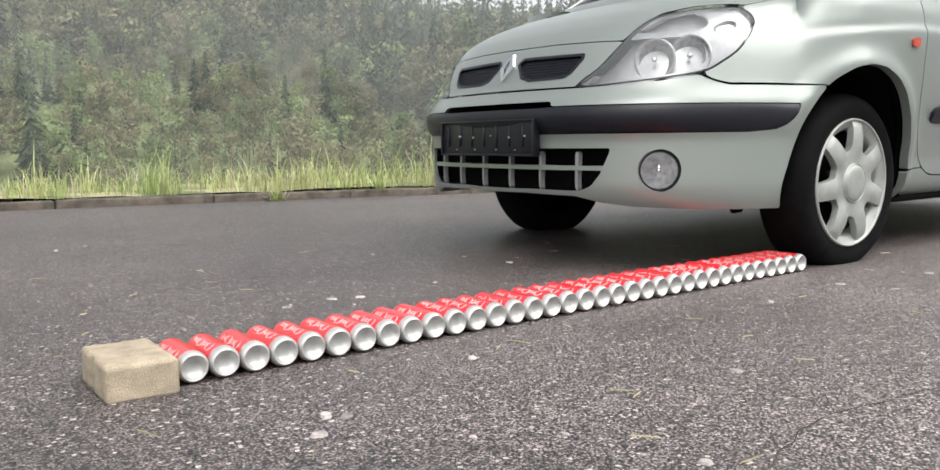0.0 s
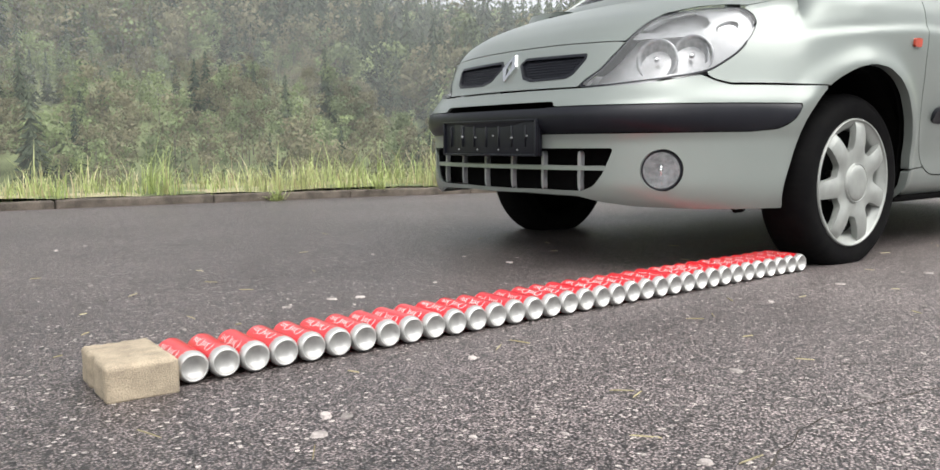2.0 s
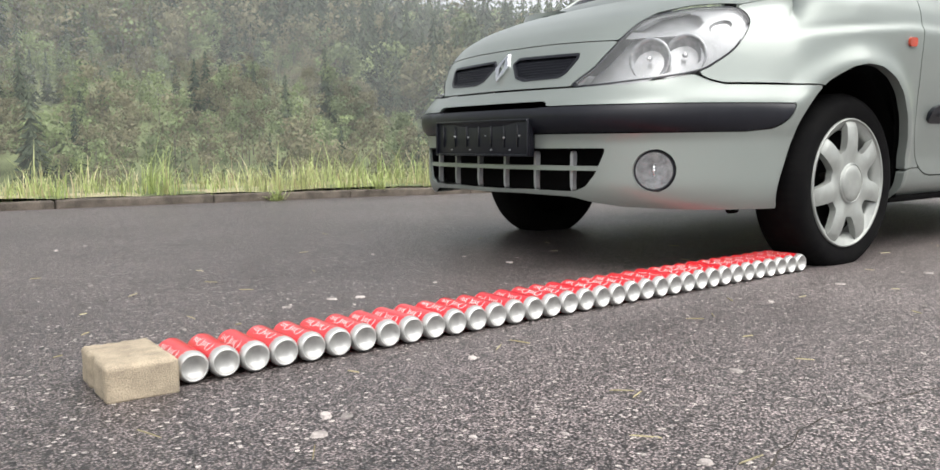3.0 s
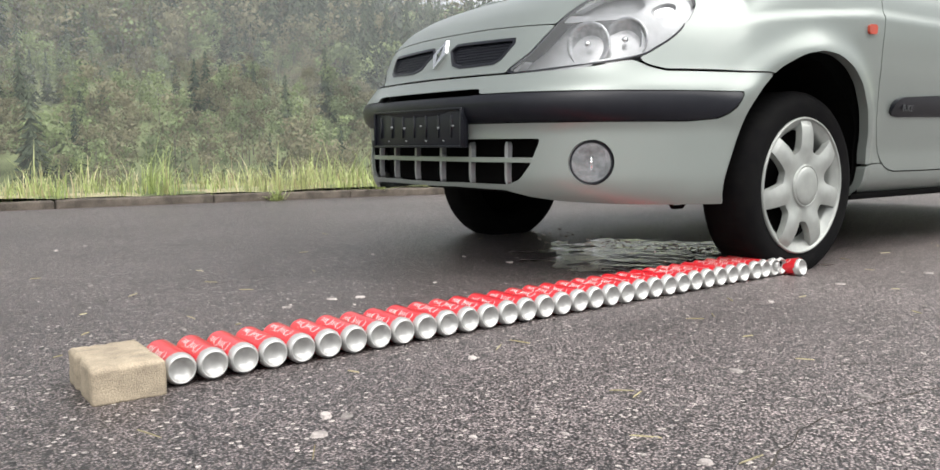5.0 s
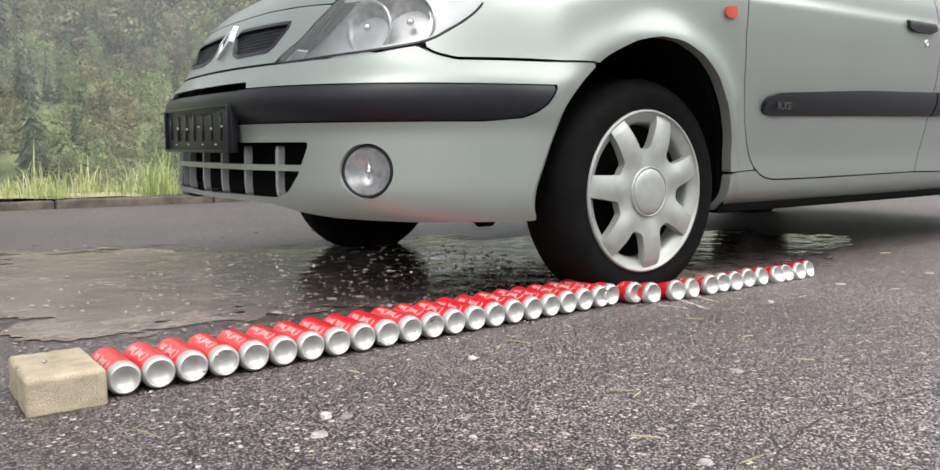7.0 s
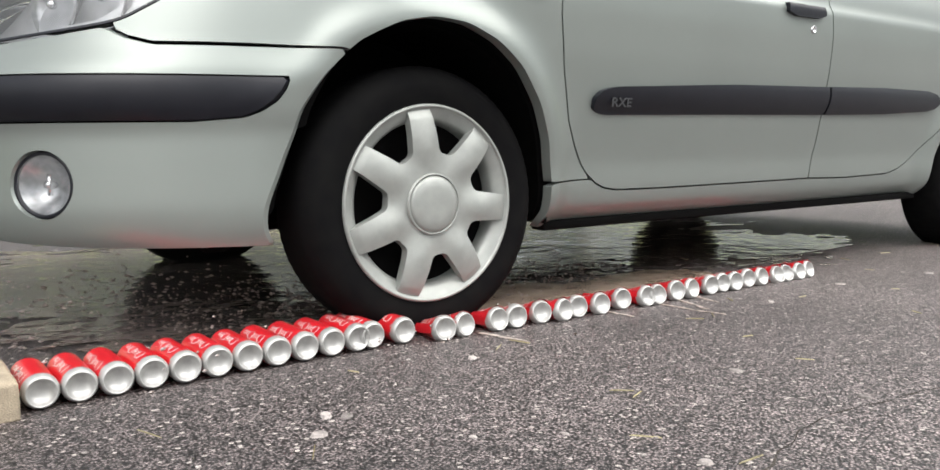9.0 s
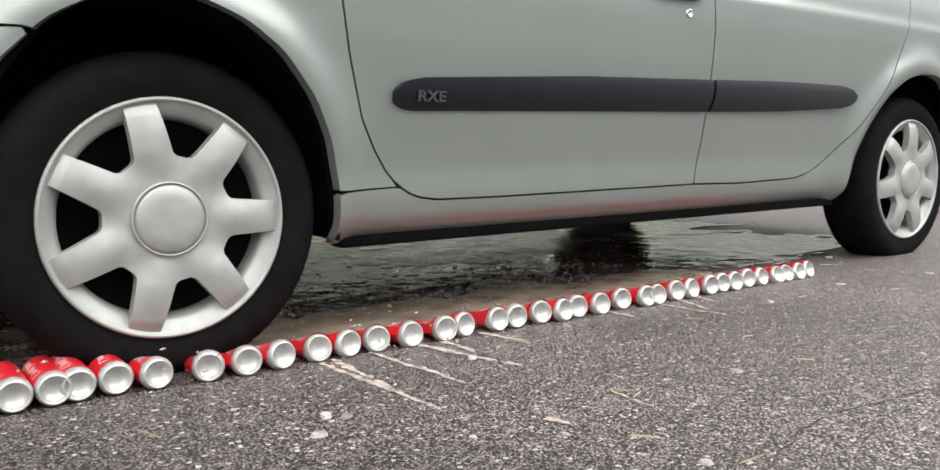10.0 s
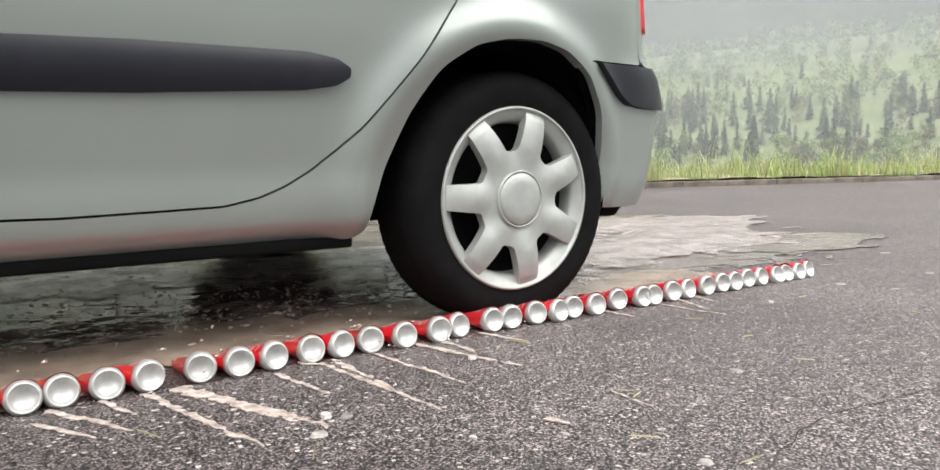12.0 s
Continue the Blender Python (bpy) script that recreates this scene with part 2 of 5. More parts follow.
def raw(name, verts, faces, material, parent=None, label="", smooth=False):
    me = bpy.data.meshes.new(name)
    me.from_pydata([tuple(v) for v in verts], [], faces)
    me.materials.append(material)
    if smooth:
        me.polygons.foreach_set("use_smooth", [True] * len(me.polygons))
    ob = new(name, me)
    if parent:
        ob.parent = parent
    if label:
        ob["label"] = label
    return ob


def box(bm, x0, x1, y0, y1, z0, z1, bevel=0.0):
    r = bmesh.ops.create_cube(bm, size=1, matrix=Matrix.Translation(((x0 + x1) / 2, (y0 + y1) / 2, (z0 + z1) / 2))
                              @ Matrix.Diagonal((x1 - x0, y1 - y0, z1 - z0, 1)))
    if bevel:
        es = {e for v in r["verts"] for e in v.link_edges}
        bmesh.ops.bevel(bm, geom=list(es), offset=bevel, segments=2, affect="EDGES", profile=0.5)


def lathe(bm, profile, n, axis="y", closed=False):
    """Turns (radius, along) round an axis."""
    rings = []
    for k in range(n):
        a = 2 * pi * k / n
        c, s = math.cos(a), math.sin(a)
        rings.append([bm.verts.new((r * c, h, r * s) if axis == "y" else (r * c, r * s, h)) for r, h in profile])
    m = len(profile)
    for k in range(n):
        p, q = rings[k], rings[(k + 1) % n]
        for j in range(m if closed else m - 1):
            bm.faces.new((p[j], p[(j + 1) % m], q[(j + 1) % m], q[j]))
    bmesh.ops.remove_doubles(bm, verts=bm.verts, dist=1e-6)


def rod(bm, a, b, r, n=8):
    a, b = Vector(a), Vector(b)
    q = (b - a).to_track_quat("Z", "Y").to_matrix().to_4x4()
    bmesh.ops.create_cone(bm, cap_ends=True, segments=n, radius1=r, radius2=r, depth=(b - a).length,
                          matrix=Matrix.Translation((a + b) / 2) @ q)


def spline(pts, n=12):
    """A smooth closed line through points (u, z)."""
    p, out = np.array(pts, float), []
    m = len(p)
    for i in range(m):
        a, b, c, d = p[i - 1], p[i], p[(i + 1) % m], p[(i + 2) % m]
        for k in range(n):
            t = k / n
            out.append(0.5 * (2 * b + (c - a) * t + (2 * a - 5 * b + 4 * c - d) * t * t + (3 * b - a - 3 * c + d) * t ** 3))
    return np.array(out)


def poly(pts, smooth=0):
    """Signed distance to a polygon in (u, z): negative inside."""
    P = spline(pts, smooth) if smooth else np.array(pts, float)
    Q = np.roll(P, -1, 0)

    def f(u, z):
        u, z = np.asarray(u, float), np.asarray(z, float)
        d2, odd = np.full(u.shape, 1e9), np.zeros(u.shape, bool)
        for (ax, ay), (bx, by) in zip(P, Q):
            ex, ey = bx - ax, by - ay
            t = np.clip(((u - ax) * ex + (z - ay) * ey) / max(ex * ex + ey * ey, 1e-12), 0, 1)
            d2 = np.minimum(d2, (u - ax - t * ex) ** 2 + (z - ay - t * ey) ** 2)
            if ay != by:
                odd ^= ((ay > z) != (by > z)) & (u < ex * (z - ay) / ey + ax)
        return np.sqrt(d2) * np.where(odd, -1, 1)
    return f


def inter(*fs):
    return lambda u, z: np.maximum.reduce([f(u, z) for f in fs])


def union(*fs):
    return lambda u, z: np.minimum.reduce([f(u, z) for f in fs])


def less(f, *gs):
    return lambda u, z: np.maximum.reduce([f(u, z)] + [-g(u, z) for g in gs])


def grow(f, d):
    return lambda u, z: f(u, z) - d


def sheet(name, sdf, surf, rng, step, material, parent, label="", thick=0.012, off=0.0, gap=0.0, flip=False):
    """The piece of a curved surface where sdf < 0, cut cleanly along its outline, with edges turned inwards."""
    u0, u1, z0, z1 = rng
    us = np.linspace(u0, u1, max(2, int(round((u1 - u0) / step[0])) + 1))
    zs = np.linspace(z0, z1, max(2, int(round((z1 - z0) / step[1])) + 1))
    U, Z = np.meshgrid(us, zs, indexing="ij")
    F = sdf(U, Z) + gap
    F[np.abs(F) < 1e-7] = -1e-7
    uv, index, faces, edge_count = [], {}, [], defaultdict(int)

    def vert(key, u, z):
        if key not in index:
            index[key] = len(uv)
            uv.append((u, z))
        return index[key]
    for i in range(len(us) - 1):
        for j in range(len(zs) - 1):
            f4 = F[i:i + 2, j:j + 2]
            if f4.min() > 0:
                continue
            c = [(i, j), (i + 1, j), (i + 1, j + 1), (i, j + 1)]
            loop = []
            for k in range(4):
                a, b = c[k], c[(k + 1) % 4]
                fa, fb = F[a], F[b]
                if fa < 0:
                    loop.append(vert(a, us[a[0]], zs[a[1]]))
                if (fa < 0) != (fb < 0):
                    t = fa / (fa - fb)
                    loop.append(vert((min(a, b), max(a, b)), us[a[0]] + t * (us[b[0]] - us[a[0]]),
                                     zs[a[1]] + t * (zs[b[1]] - zs[a[1]])))
            if len(loop) >= 3:
                faces.append(loop)
    if not uv:
        uv = [(u0, z0)]
    uv = np.array(uv)
    X = surf(uv[:, 0], uv[:, 1], off)
    verts = [tuple(v) for v in X]
    directed = {}
    for f in faces:
        for k in range(len(f)):
            directed[(f[k], f[(k + 1) % len(f)])] = 1
    rim = [e for e in directed if (e[1], e[0]) not in directed]
    if thick:
        Y = surf(uv[:, 0], uv[:, 1], off - thick)
        inner = {}
        for a, b in rim:
            for v in (a, b):
                if v not in inner:
                    inner[v] = len(verts)
                    verts.append(tuple(Y[v]))
        faces += [[b, a, inner[a], inner[b]] for a, b in rim]
    if flip:
        verts = [(x, -y, z) for x, y, z in verts]
        faces = [f[::-1] for f in faces]
    me = bpy.data.meshes.new(name)
    me.from_pydata(verts, [], faces)
    me.materials.append(material)
    me.polygons.foreach_set("use_smooth", [True] * len(me.polygons))
    me.update()
    rs = {(min(e), max(e)) for e in rim}
    for e in me.edges:
        if (min(e.vertices), max(e.vertices)) in rs:
            e.use_edge_sharp = True
    ob = new(name, me)
    if parent:
        ob.parent = parent
    if label:
        ob["label"] = label
    return ob


# ---- ground, kerb, verge ----
def kerb_line(x):
    """The lot's edge: y at x."""
    return float(np.interp(x, [-2500, -6, 0, 1.38, 2.17, 3.58, 5.55, 7.18, 9, 12, 40, 2500], [120, 6.3, 6.02, 5.88, 5.79, 5.58, 5.1, 4.62, 4.1, 3.2, -5.5, -700]))


def terrain(x, y):
    """Height of the land beyond the kerb: a bank, a valley and the far slope."""
    e = y - kerb_line(x)
    if e <= 0:
        return 0.0
    d = math.hypot(x, y)
    z = 0.06 - 0.16 * min(max(e - 1.6, 0), 70)
    if d > 60:
        k = float(np.interp(math.degrees(math.atan2(x, y)), [-40, 0, 24, 31, 42, 48, 70, 110], [0.9, 1, 1, 0.58, 0.5, 0.62, 0.70, 0.74]))
        f = min(d, 600) - 60
        z += k * (0.36 * f - 0.00022 * f ** 2)
    return z


def lot():
    xs = [-2500, -300, -60, -20, -8, -4, -2] + [k * 0.5 for k in range(-2, 25)] + [14, 17, 20, 25, 30, 40, 80, 300, 2500]
    vs, fs = [], []
    for x in xs:
        y1 = kerb_line(x) + 0.02
        for y in (-2500, -200, -30, -8, -2, 0.5, 2, 4, y1):
            vs.append((x, y, 0))
    for i in range(len(xs) - 1):
        for k in range(8):
            fs.append((9 * i + k, 9 * i + 9 + k, 9 * i + 10 + k, 9 * i + k + 1))
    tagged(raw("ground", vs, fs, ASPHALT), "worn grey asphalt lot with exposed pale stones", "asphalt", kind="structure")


lot()


def land():
    xs = sorted(set([-2500, -1500, -900, -600] + list(range(-400, 900, 25)) + list(np.arange(-6, 20, 0.5)) + [1100, 1500, 2500]))
    es = [0.12, 0.4, 0.8, 1.2, 1.6, 2.2, 3, 5, 8, 12, 20, 30, 45] + list(range(60, 700, 20)) + [800, 1000, 1500, 2500]
    vs, fs, m = [], [], len(es)
    for x in xs:
        for e in es:
            y = kerb_line(x) + e
            bump = 0.02 * noise.noise((x * 1.3, y * 1.3, 0)) if e < 2 else 0.5 * noise.noise((x * 0.05, y * 0.05, 3)) * min(1, e / 60)
            vs.append((x, y, terrain(x, y) + bump))
    for i in range(len(xs) - 1):
        for k in range(m - 1):
            fs.append((m * i + k, m * i + m + k, m * i + m + k + 1, m * i + k + 1))
    tagged(raw("hillside", vs, fs, HILL, smooth=True), "wooded valley side with dark forest floor", "hillside", kind="structure")
    # grassy strip behind the kerb
    vs, fs = [], []
    xs = list(np.arange(-6, 24, 0.2))
    for x in xs:
        for k in range(9):
            e = 0.1 + k * 0.18
            y = kerb_line(x) + e
            vs.append((x, y, 0.062 + 0.03 * noise.noise((x * 2, y * 2, 1)) - (0.02 if k == 8 else 0)))
    for i in range(len(xs) - 1):
        for k in range(8):
            fs.append((9 * i + k, 9 * i + 9 + k, 9 * i + 10 + k, 9 * i + k + 1))
    tagged(raw("verge", vs, fs, SOIL, smooth=True), "grassy earth verge behind the kerb", "verge", kind="structure")


land()


def kerb():
    root = tagged(new("kerb"), "dark weathered concrete kerb edging the lot", "kerb", kind="structure")
    x = -5.0
    rnd = random.Random(4)
    while x < 22:
        L = 1.0
        a = Vector((x, kerb_line(x), 0))
        b = Vector((x + L, kerb_line(x + L), 0))
        d = b - a
        bm = bmesh.new()
        box(bm, 0.002, d.length - 0.002, 0, 0.1, -0.1, 0.052 + rnd.uniform(-0.006, 0.006), 0.014)
        bmesh.ops.subdivide_edges(bm, edges=[e for e in bm.edges if e.calc_length() > 0.5], cuts=7)
        for v in bm.verts:
            v.co += 0.006 * noise.noise_vector(v.co * 9 + Vector((x * 7, 0, 0)))
        o = part("kerb_stone", bm, KERB, root)
        o.matrix_basis = Matrix.Translation(a) @ pose(0, 0, 0, 0, 0, math.degrees(math.atan2(d.y, d.x)))
        x += L


kerb()


def blades():
    rnd = random.Random(7)
    for name, material, count, label in (("grass", GRASS, 20000, "long fresh green grass along the kerb"),
                                         ("dry_grass", STRAW, 6000, "pale dry grass stalks along the kerb")):
        vs, fs = [], []
        for k in range(count):
            x = rnd.uniform(-3.5, 15)
            e = 0.11 + 1.3 * rnd.random() ** 1.5
            clump = 0.36 + 0.75 * noise.noise((x * 1.7, e * 1.2, 5)) + 0.75 * noise.noise((x * 5.5, e * 3, 7))
            if rnd.random() > 0.12 + 1.1 * max(0, clump - 0.15):
                continue
            tall = rnd.uniform(0.04, 0.13) + max(0, clump) ** 1.2 * rnd.uniform(0.05, 0.46) * rnd.random() ** 0.7
            if material is STRAW:
                tall *= 0.9
            y = kerb_line(x) + e
            a = rnd.uniform(0, 2 * pi)
            lean = tall * rnd.uniform(0.1, 0.9)
            dx, dy = math.cos(a), math.sin(a)
            w = rnd.uniform(0.0022, 0.0055)
            p0 = Vector((x, y, 0.05))
            pts = [p0, p0 + Vector((dx * lean * 0.25, dy * lean * 0.25, tall * 0.55)), p0 + Vector((dx * lean, dy * lean, tall))]
            side = Vector((-dy, dx, 0)) * w
            i = len(vs)
            vs += [pts[0] - side, pts[0] + side, pts[1] + side * 0.8, pts[1] - side * 0.8, pts[2]]
            fs += [(i, i + 1, i + 2, i + 3), (i + 3, i + 2, i + 4)]
        tagged(raw(name, vs, fs, material), label, "grass", kind="stuff")


blades()


# ---- the far woods ----
def woods():
    rnd = random.Random(11)
    fir, leaf, twig, bark = ([], []), ([], []), ([], []), ([], [])

    def quad(store, c, u, v):
        i = len(store[0])
        store[0].extend((c - u - v, c + u - v, c + u + v, c - u + v))
        store[1].append((i, i + 1, i + 2, i + 3))

    def tri(store, a, b, c):
        i = len(store[0])
        store[0].extend((a, b, c))
        store[1].append((i, i + 1, i + 2))

    def trunk(p, h, r):
        i = len(bark[0])
        for k in range(5):
            a = 2 * pi * k / 5
            bark[0].append(p + Vector((r * math.cos(a), r * math.sin(a), -1)))
        bark[0].append(p + Vector((0, 0, h)))
        bark[1].extend((i + k, i + (k + 1) % 5, i + 5) for k in range(5))

    def conifer(p, h, d):
        trunk(p, h, h * 0.011)
        layers = 17 if d < 240 else 11
        slim = rnd.uniform(0.125, 0.175)
        for k in range(layers):
            f = k / layers
            z, r = h * (0.1 + 0.9 * f), h * slim * (1 - f) ** 0.8 + 0.12
            n = 9 if f < 0.6 else 7
            a0 = rnd.random() * 6
            for j in range(n):
                a = a0 + 2 * pi * j / n + rnd.uniform(-0.3, 0.3)
                rr = r * rnd.uniform(0.5, 1.25)
                da = 0.34 * rnd.uniform(0.6, 1.3)
                top = p + Vector((0, 0, z + h * 0.05))
                low = z - rr * rnd.uniform(0.1, 0.5)
                tri(fir, top, p + Vector((rr * math.cos(a - da), rr * math.sin(a - da), low)),
                    p + Vector((rr * math.cos(a + da), rr * math.sin(a + da), low + rnd.uniform(-0.1, 0.1) * rr)))

    def broad(p, h, d, store):
        trunk(p, h * 0.8, h * 0.011)
        lobes = []
        for k in range(rnd.randint(7, 11)):
            f = rnd.random()
            a, rr = rnd.uniform(0, 2 * pi), h * rnd.uniform(0.03, 0.27) * math.sin(pi * (0.2 + 0.7 * f))
            lobes.append((p + Vector((rr * math.cos(a), rr * math.sin(a), h * (0.26 + 0.62 * f))), h * rnd.uniform(0.085, 0.15)))
            q = lobes[-1][0]
            b0 = p + Vector((0, 0, h * 0.3))
            sd = Vector((0.05, 0.05, 0)) * h * 0.08
            tri(bark, b0 - sd, b0 + sd, q)
        per = 56 if d < 140 else 54 if d < 260 else 28 if d < 600 else 14
        for c, r in lobes:
            for k in range(per):
                n = Vector((rnd.gauss(0, 1), rnd.gauss(0, 1), rnd.gauss(0.15, 0.9))).normalized()
                s = r * rnd.uniform(0.08, 0.17) * (0.95 if d < 140 else 1.0 if d < 260 else 1.35 if d < 600 else 1.7)
                nrm = (n + Vector((rnd.gauss(0, 0.28), rnd.gauss(0, 0.28), rnd.gauss(0.1, 0.28)))).normalized()
                u = nrm.orthogonal().normalized() * s
                quad(store, c + n * r * rnd.uniform(0.6, 1.1), u, nrm.cross(u) * rnd.uniform(0.6, 1.1))
    for count in range(5900):
        near = count < 950
        if near:
            az_deg, d = rnd.uniform(0, 74), rnd.uniform(76, 138)
        elif count < 3500:
            az_deg, d = rnd.uniform(0, 46), 118 + 340 * rnd.random() ** 1.2
        else:
            az_deg, d = rnd.uniform(43, 74), 128 + 520 * rnd.random() ** 1.1
        x, y = d * math.sin(radians(az_deg)), d * math.cos(radians(az_deg))
        p = Vector((x, y, terrain(x, y) - 0.3))
        patch = noise.noise((x * 0.016, y * 0.016, 9))
        r = rnd.random()
        if az_deg > 44:
            if d > 134:
                # the far open slope: low, bright young growth
                if r < 0.04 + 0.5 * max(0, patch):
                    conifer(p, d * rnd.uniform(0.016, 0.026), max(d, 250))
                else:
                    broad(p, d * rnd.uniform(0.015, 0.027), 999, leaf if r < 0.9 else twig)
            elif d > 96 and r < 0.62:
                conifer(p, rnd.uniform(2.5, 5.5), d)
            else:
                broad(p, rnd.uniform(2, 4.5), d, leaf if r < 0.7 else twig)
            continue
        if near:
            firness = 0.30 + 0.5 * patch
        else:
            firness = (0.9 if az_deg > 19 else 0.4) + 0.7 * patch - (0.3 if d < 150 else 0)
        if r < firness:
            conifer(p, rnd.uniform(5, 10) if near else rnd.uniform(15, 25) * (0.75 if d < 170 else 1), d)
        elif r < firness + 0.38 * (1 - firness):
            broad(p, rnd.uniform(4, 8) if near else rnd.uniform(9, 14) if d < 150 else rnd.uniform(12, 19), d, leaf)
        else:
            broad(p, rnd.uniform(4, 8) if near else rnd.uniform(9, 15) if d < 150 else rnd.uniform(13, 20), d, twig)
    for name, st, material, label in (("conifers", fir, FIR, "misty dark conifer wood on the far slope"),
                                      ("broadleaf_trees", leaf, LEAF, "misty spring-green broadleaf trees on the far slope"),
                                      ("bare_trees", twig, TWIGS, "brownish budding trees on the far slope"),
                                      ("tree_trunks", bark, BARK, "slim grey trunks of the far wood")):
        tagged(raw(name, st[0], st[1], material), label, "trees", kind="stuff")


woods()


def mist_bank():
    """Curved veils of mist hanging in the valley, one behind the other."""
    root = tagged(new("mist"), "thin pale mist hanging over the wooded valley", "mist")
    for d, h, a0, span in ((48, 40, -25, 125), (105, 70, -25, 125), (165, 90, -25, 125), (235, 120, -25, 125), (320, 150, -25, 125), (75, 50, 46, 60), (130, 80, 44, 62), (200, 100, 43, 63), (62, 50, 45, 60), (160, 90, 43.5, 62), (222, 110, 43, 63)):
        vs, fs, n = [], [], 40
        for k in range(n + 1):
            a = radians(a0 + span * k / n)
            for j, z in enumerate((-14, 8, 30, h)):
                r = d * (1 + 0.05 * math.sin(5 * a + d)) + 3 * j
                vs.append((r * math.sin(a), r * math.cos(a), z))
        for k in range(n):
            for j in range(3):
                fs.append((4 * k + j, 4 * k + 4 + j, 4 * k + 5 + j, 4 * k + j + 1))
        veil = raw("veil", vs, fs, MIST, root, smooth=True)
        veil.visible_shadow = False


mist_bank()


def chips():
    """Loose pale stones and bits of straw on the asphalt."""
    rnd = random.Random(3)
    for name, material, count, label in (("stone_chips", STONE, 420, "small pale stones set in the asphalt"), ("straw_bits", STRAW, 70, "dry straw bits lying on the asphalt")):
        vs, fs = [], []
        for k in range(count):
            d = 0.75 + 3.2 * rnd.random() ** 1.6
            a = radians(36 + rnd.uniform(-32, 36))
            c = Vector((d * math.sin(a), d * math.cos(a), 0))
            if abs(c.y - 1.47) < 0.13 and c.x < 2.5:
                continue
            if material is STRAW:
                t, L = rnd.uniform(0, pi), rnd.uniform(0.01, 0.035)
                u, v, hgt = Vector((math.cos(t), math.sin(t), 0)) * L, Vector((-math.sin(t), math.cos(t), 0)) * 0.0009, 0.002
            else:
                q = rnd.uniform(0.002, 0.005) * (2.5 if rnd.random() < 0.12 else 1)
                t = rnd.uniform(0, pi)
                u, v, hgt = Vector((math.cos(t), math.sin(t), 0)) * q * rnd.uniform(1, 1.6), Vector((-math.sin(t), math.cos(t), 0)) * q, q * 0.35
            i = len(vs)
            ring = [u * math.cos(b) * rnd.uniform(0.8, 1.1) + v * math.sin(b) * rnd.uniform(0.8, 1.1) for b in np.linspace(0, 2 * pi, 8)[:-1]]
            vs += [c + r + Vector((0, 0, -0.001)) for r in ring] + [c + r * 0.75 + Vector((0, 0, hgt)) for r in ring]
            fs += [(i + j, i + (j + 1) % 7, i + 7 + (j + 1) % 7, i + 7 + j) for j in range(7)] + [tuple(i + 7 + j for j in range(7))]
        tagged(raw(name, vs, fs, material), label, "stones" if material is STONE else "straw", kind="stuff")


chips()


def cracks():
    """Fine cracks that wander over the asphalt, with crumbled pale edges."""
    rnd = random.Random(31)
    for (x0, y0), (x1, y1), w in (((0.69, 0.62), (1.62, 0.66), 0.0035), ((1.62, 0.66), (2.6, 0.95), 0.003), ((0.2, 2.25), (1.7, 2.55), 0.004), ((0.45, 3.6), (1.6, 3.3), 0.005), ((1.1, 1.0), (1.5, 0.72), 0.002)):
        a, b = Vector((x0, y0, 0)), Vector((x1, y1, 0))
        side = (b - a).normalized().cross(Vector((0, 0, 1)))
        n = int((b - a).length / 0.008)
        vs, fs, seed = [], [], rnd.uniform(0, 90)
        for k in range(n + 1):
            f = k / n
            c = a.lerp(b, f) + side * (0.06 * noise.noise((f * 3, seed, 0)) + 0.007 * noise.noise((f * n / 6, seed, 2)))
            h = 0.55 * w * max(0.08, 0.6 + 1.3 * noise.noise((f * n / 5, seed, 5)))
            vs += [c - side * h + Vector((0, 0, 0.0008)), c + side * h + Vector((0, 0, 0.0008))]
        fs = [(2 * k, 2 * k + 1, 2 * k + 3, 2 * k + 2) for k in range(n)]
        tagged(raw("asphalt_crack", vs, fs, CRACK), "thin dark crack wandering through the asphalt", "crack", kind="stuff")


cracks()


def weed():
    """A leafy weed growing at the foot of the kerb."""
    rnd = random.Random(9)
    for x, y, n, h in ((2.42, 5.70, 60, 0.13), (3.28, 5.72, 80, 0.22), (3.0, 5.8, 40, 0.2)):
        vs, fs = [], []
        for k in range(n):
            a, L = rnd.uniform(0, 2 * pi), h * rnd.uniform(0.5, 1.1)
            up = rnd.uniform(0.35, 1.3)
            d = Vector((math.cos(a) * math.cos(up), math.sin(a) * math.cos(up), math.sin(up)))
            w = Vector((-math.sin(a), math.cos(a), 0)) * 0.006
            p = Vector((rnd.gauss(0, 0.02), rnd.gauss(0, 0.02), 0))
            m = p + d * L * 0.6
            t = p + d * L + Vector((0, 0, -0.02))
            i = len(vs)
            vs += [p - w * 0.3, p + w * 0.3, m + w, m - w, t]
            fs += [(i, i + 1, i + 2, i + 3), (i + 3, i + 2, i + 4)]
        ob = tagged(raw("weed", vs, fs, GRASS), "leafy green weed growing at the kerb", "weed", "weeds at the kerb")
        ob.matrix_basis = pose(x, y, 0)


weed()

# ---- the car ----
CX, CY = 3.954, 2.29
R_TYRE = 0.294
AX_F, AX_R = 2.654 - CX, 5.247 - CX
OUT = np.array([(1.75, 2.29), (1.756, 2.10), (1.78, 1.93), (1.838, 1.785), (1.945, 1.655), (2.105, 1.555), (2.30, 1.487),
                (2.55, 1.442), (2.9, 1.42), (3.4, 1.412), (3.9, 1.41), (4.4, 1.412), (4.9, 1.425), (5.30, 1.44),
                (5.50, 1.447), (5.66, 1.475), (5.79, 1.56), (5.87, 1.78), (5.90, 2.29)]) - (CX, CY)


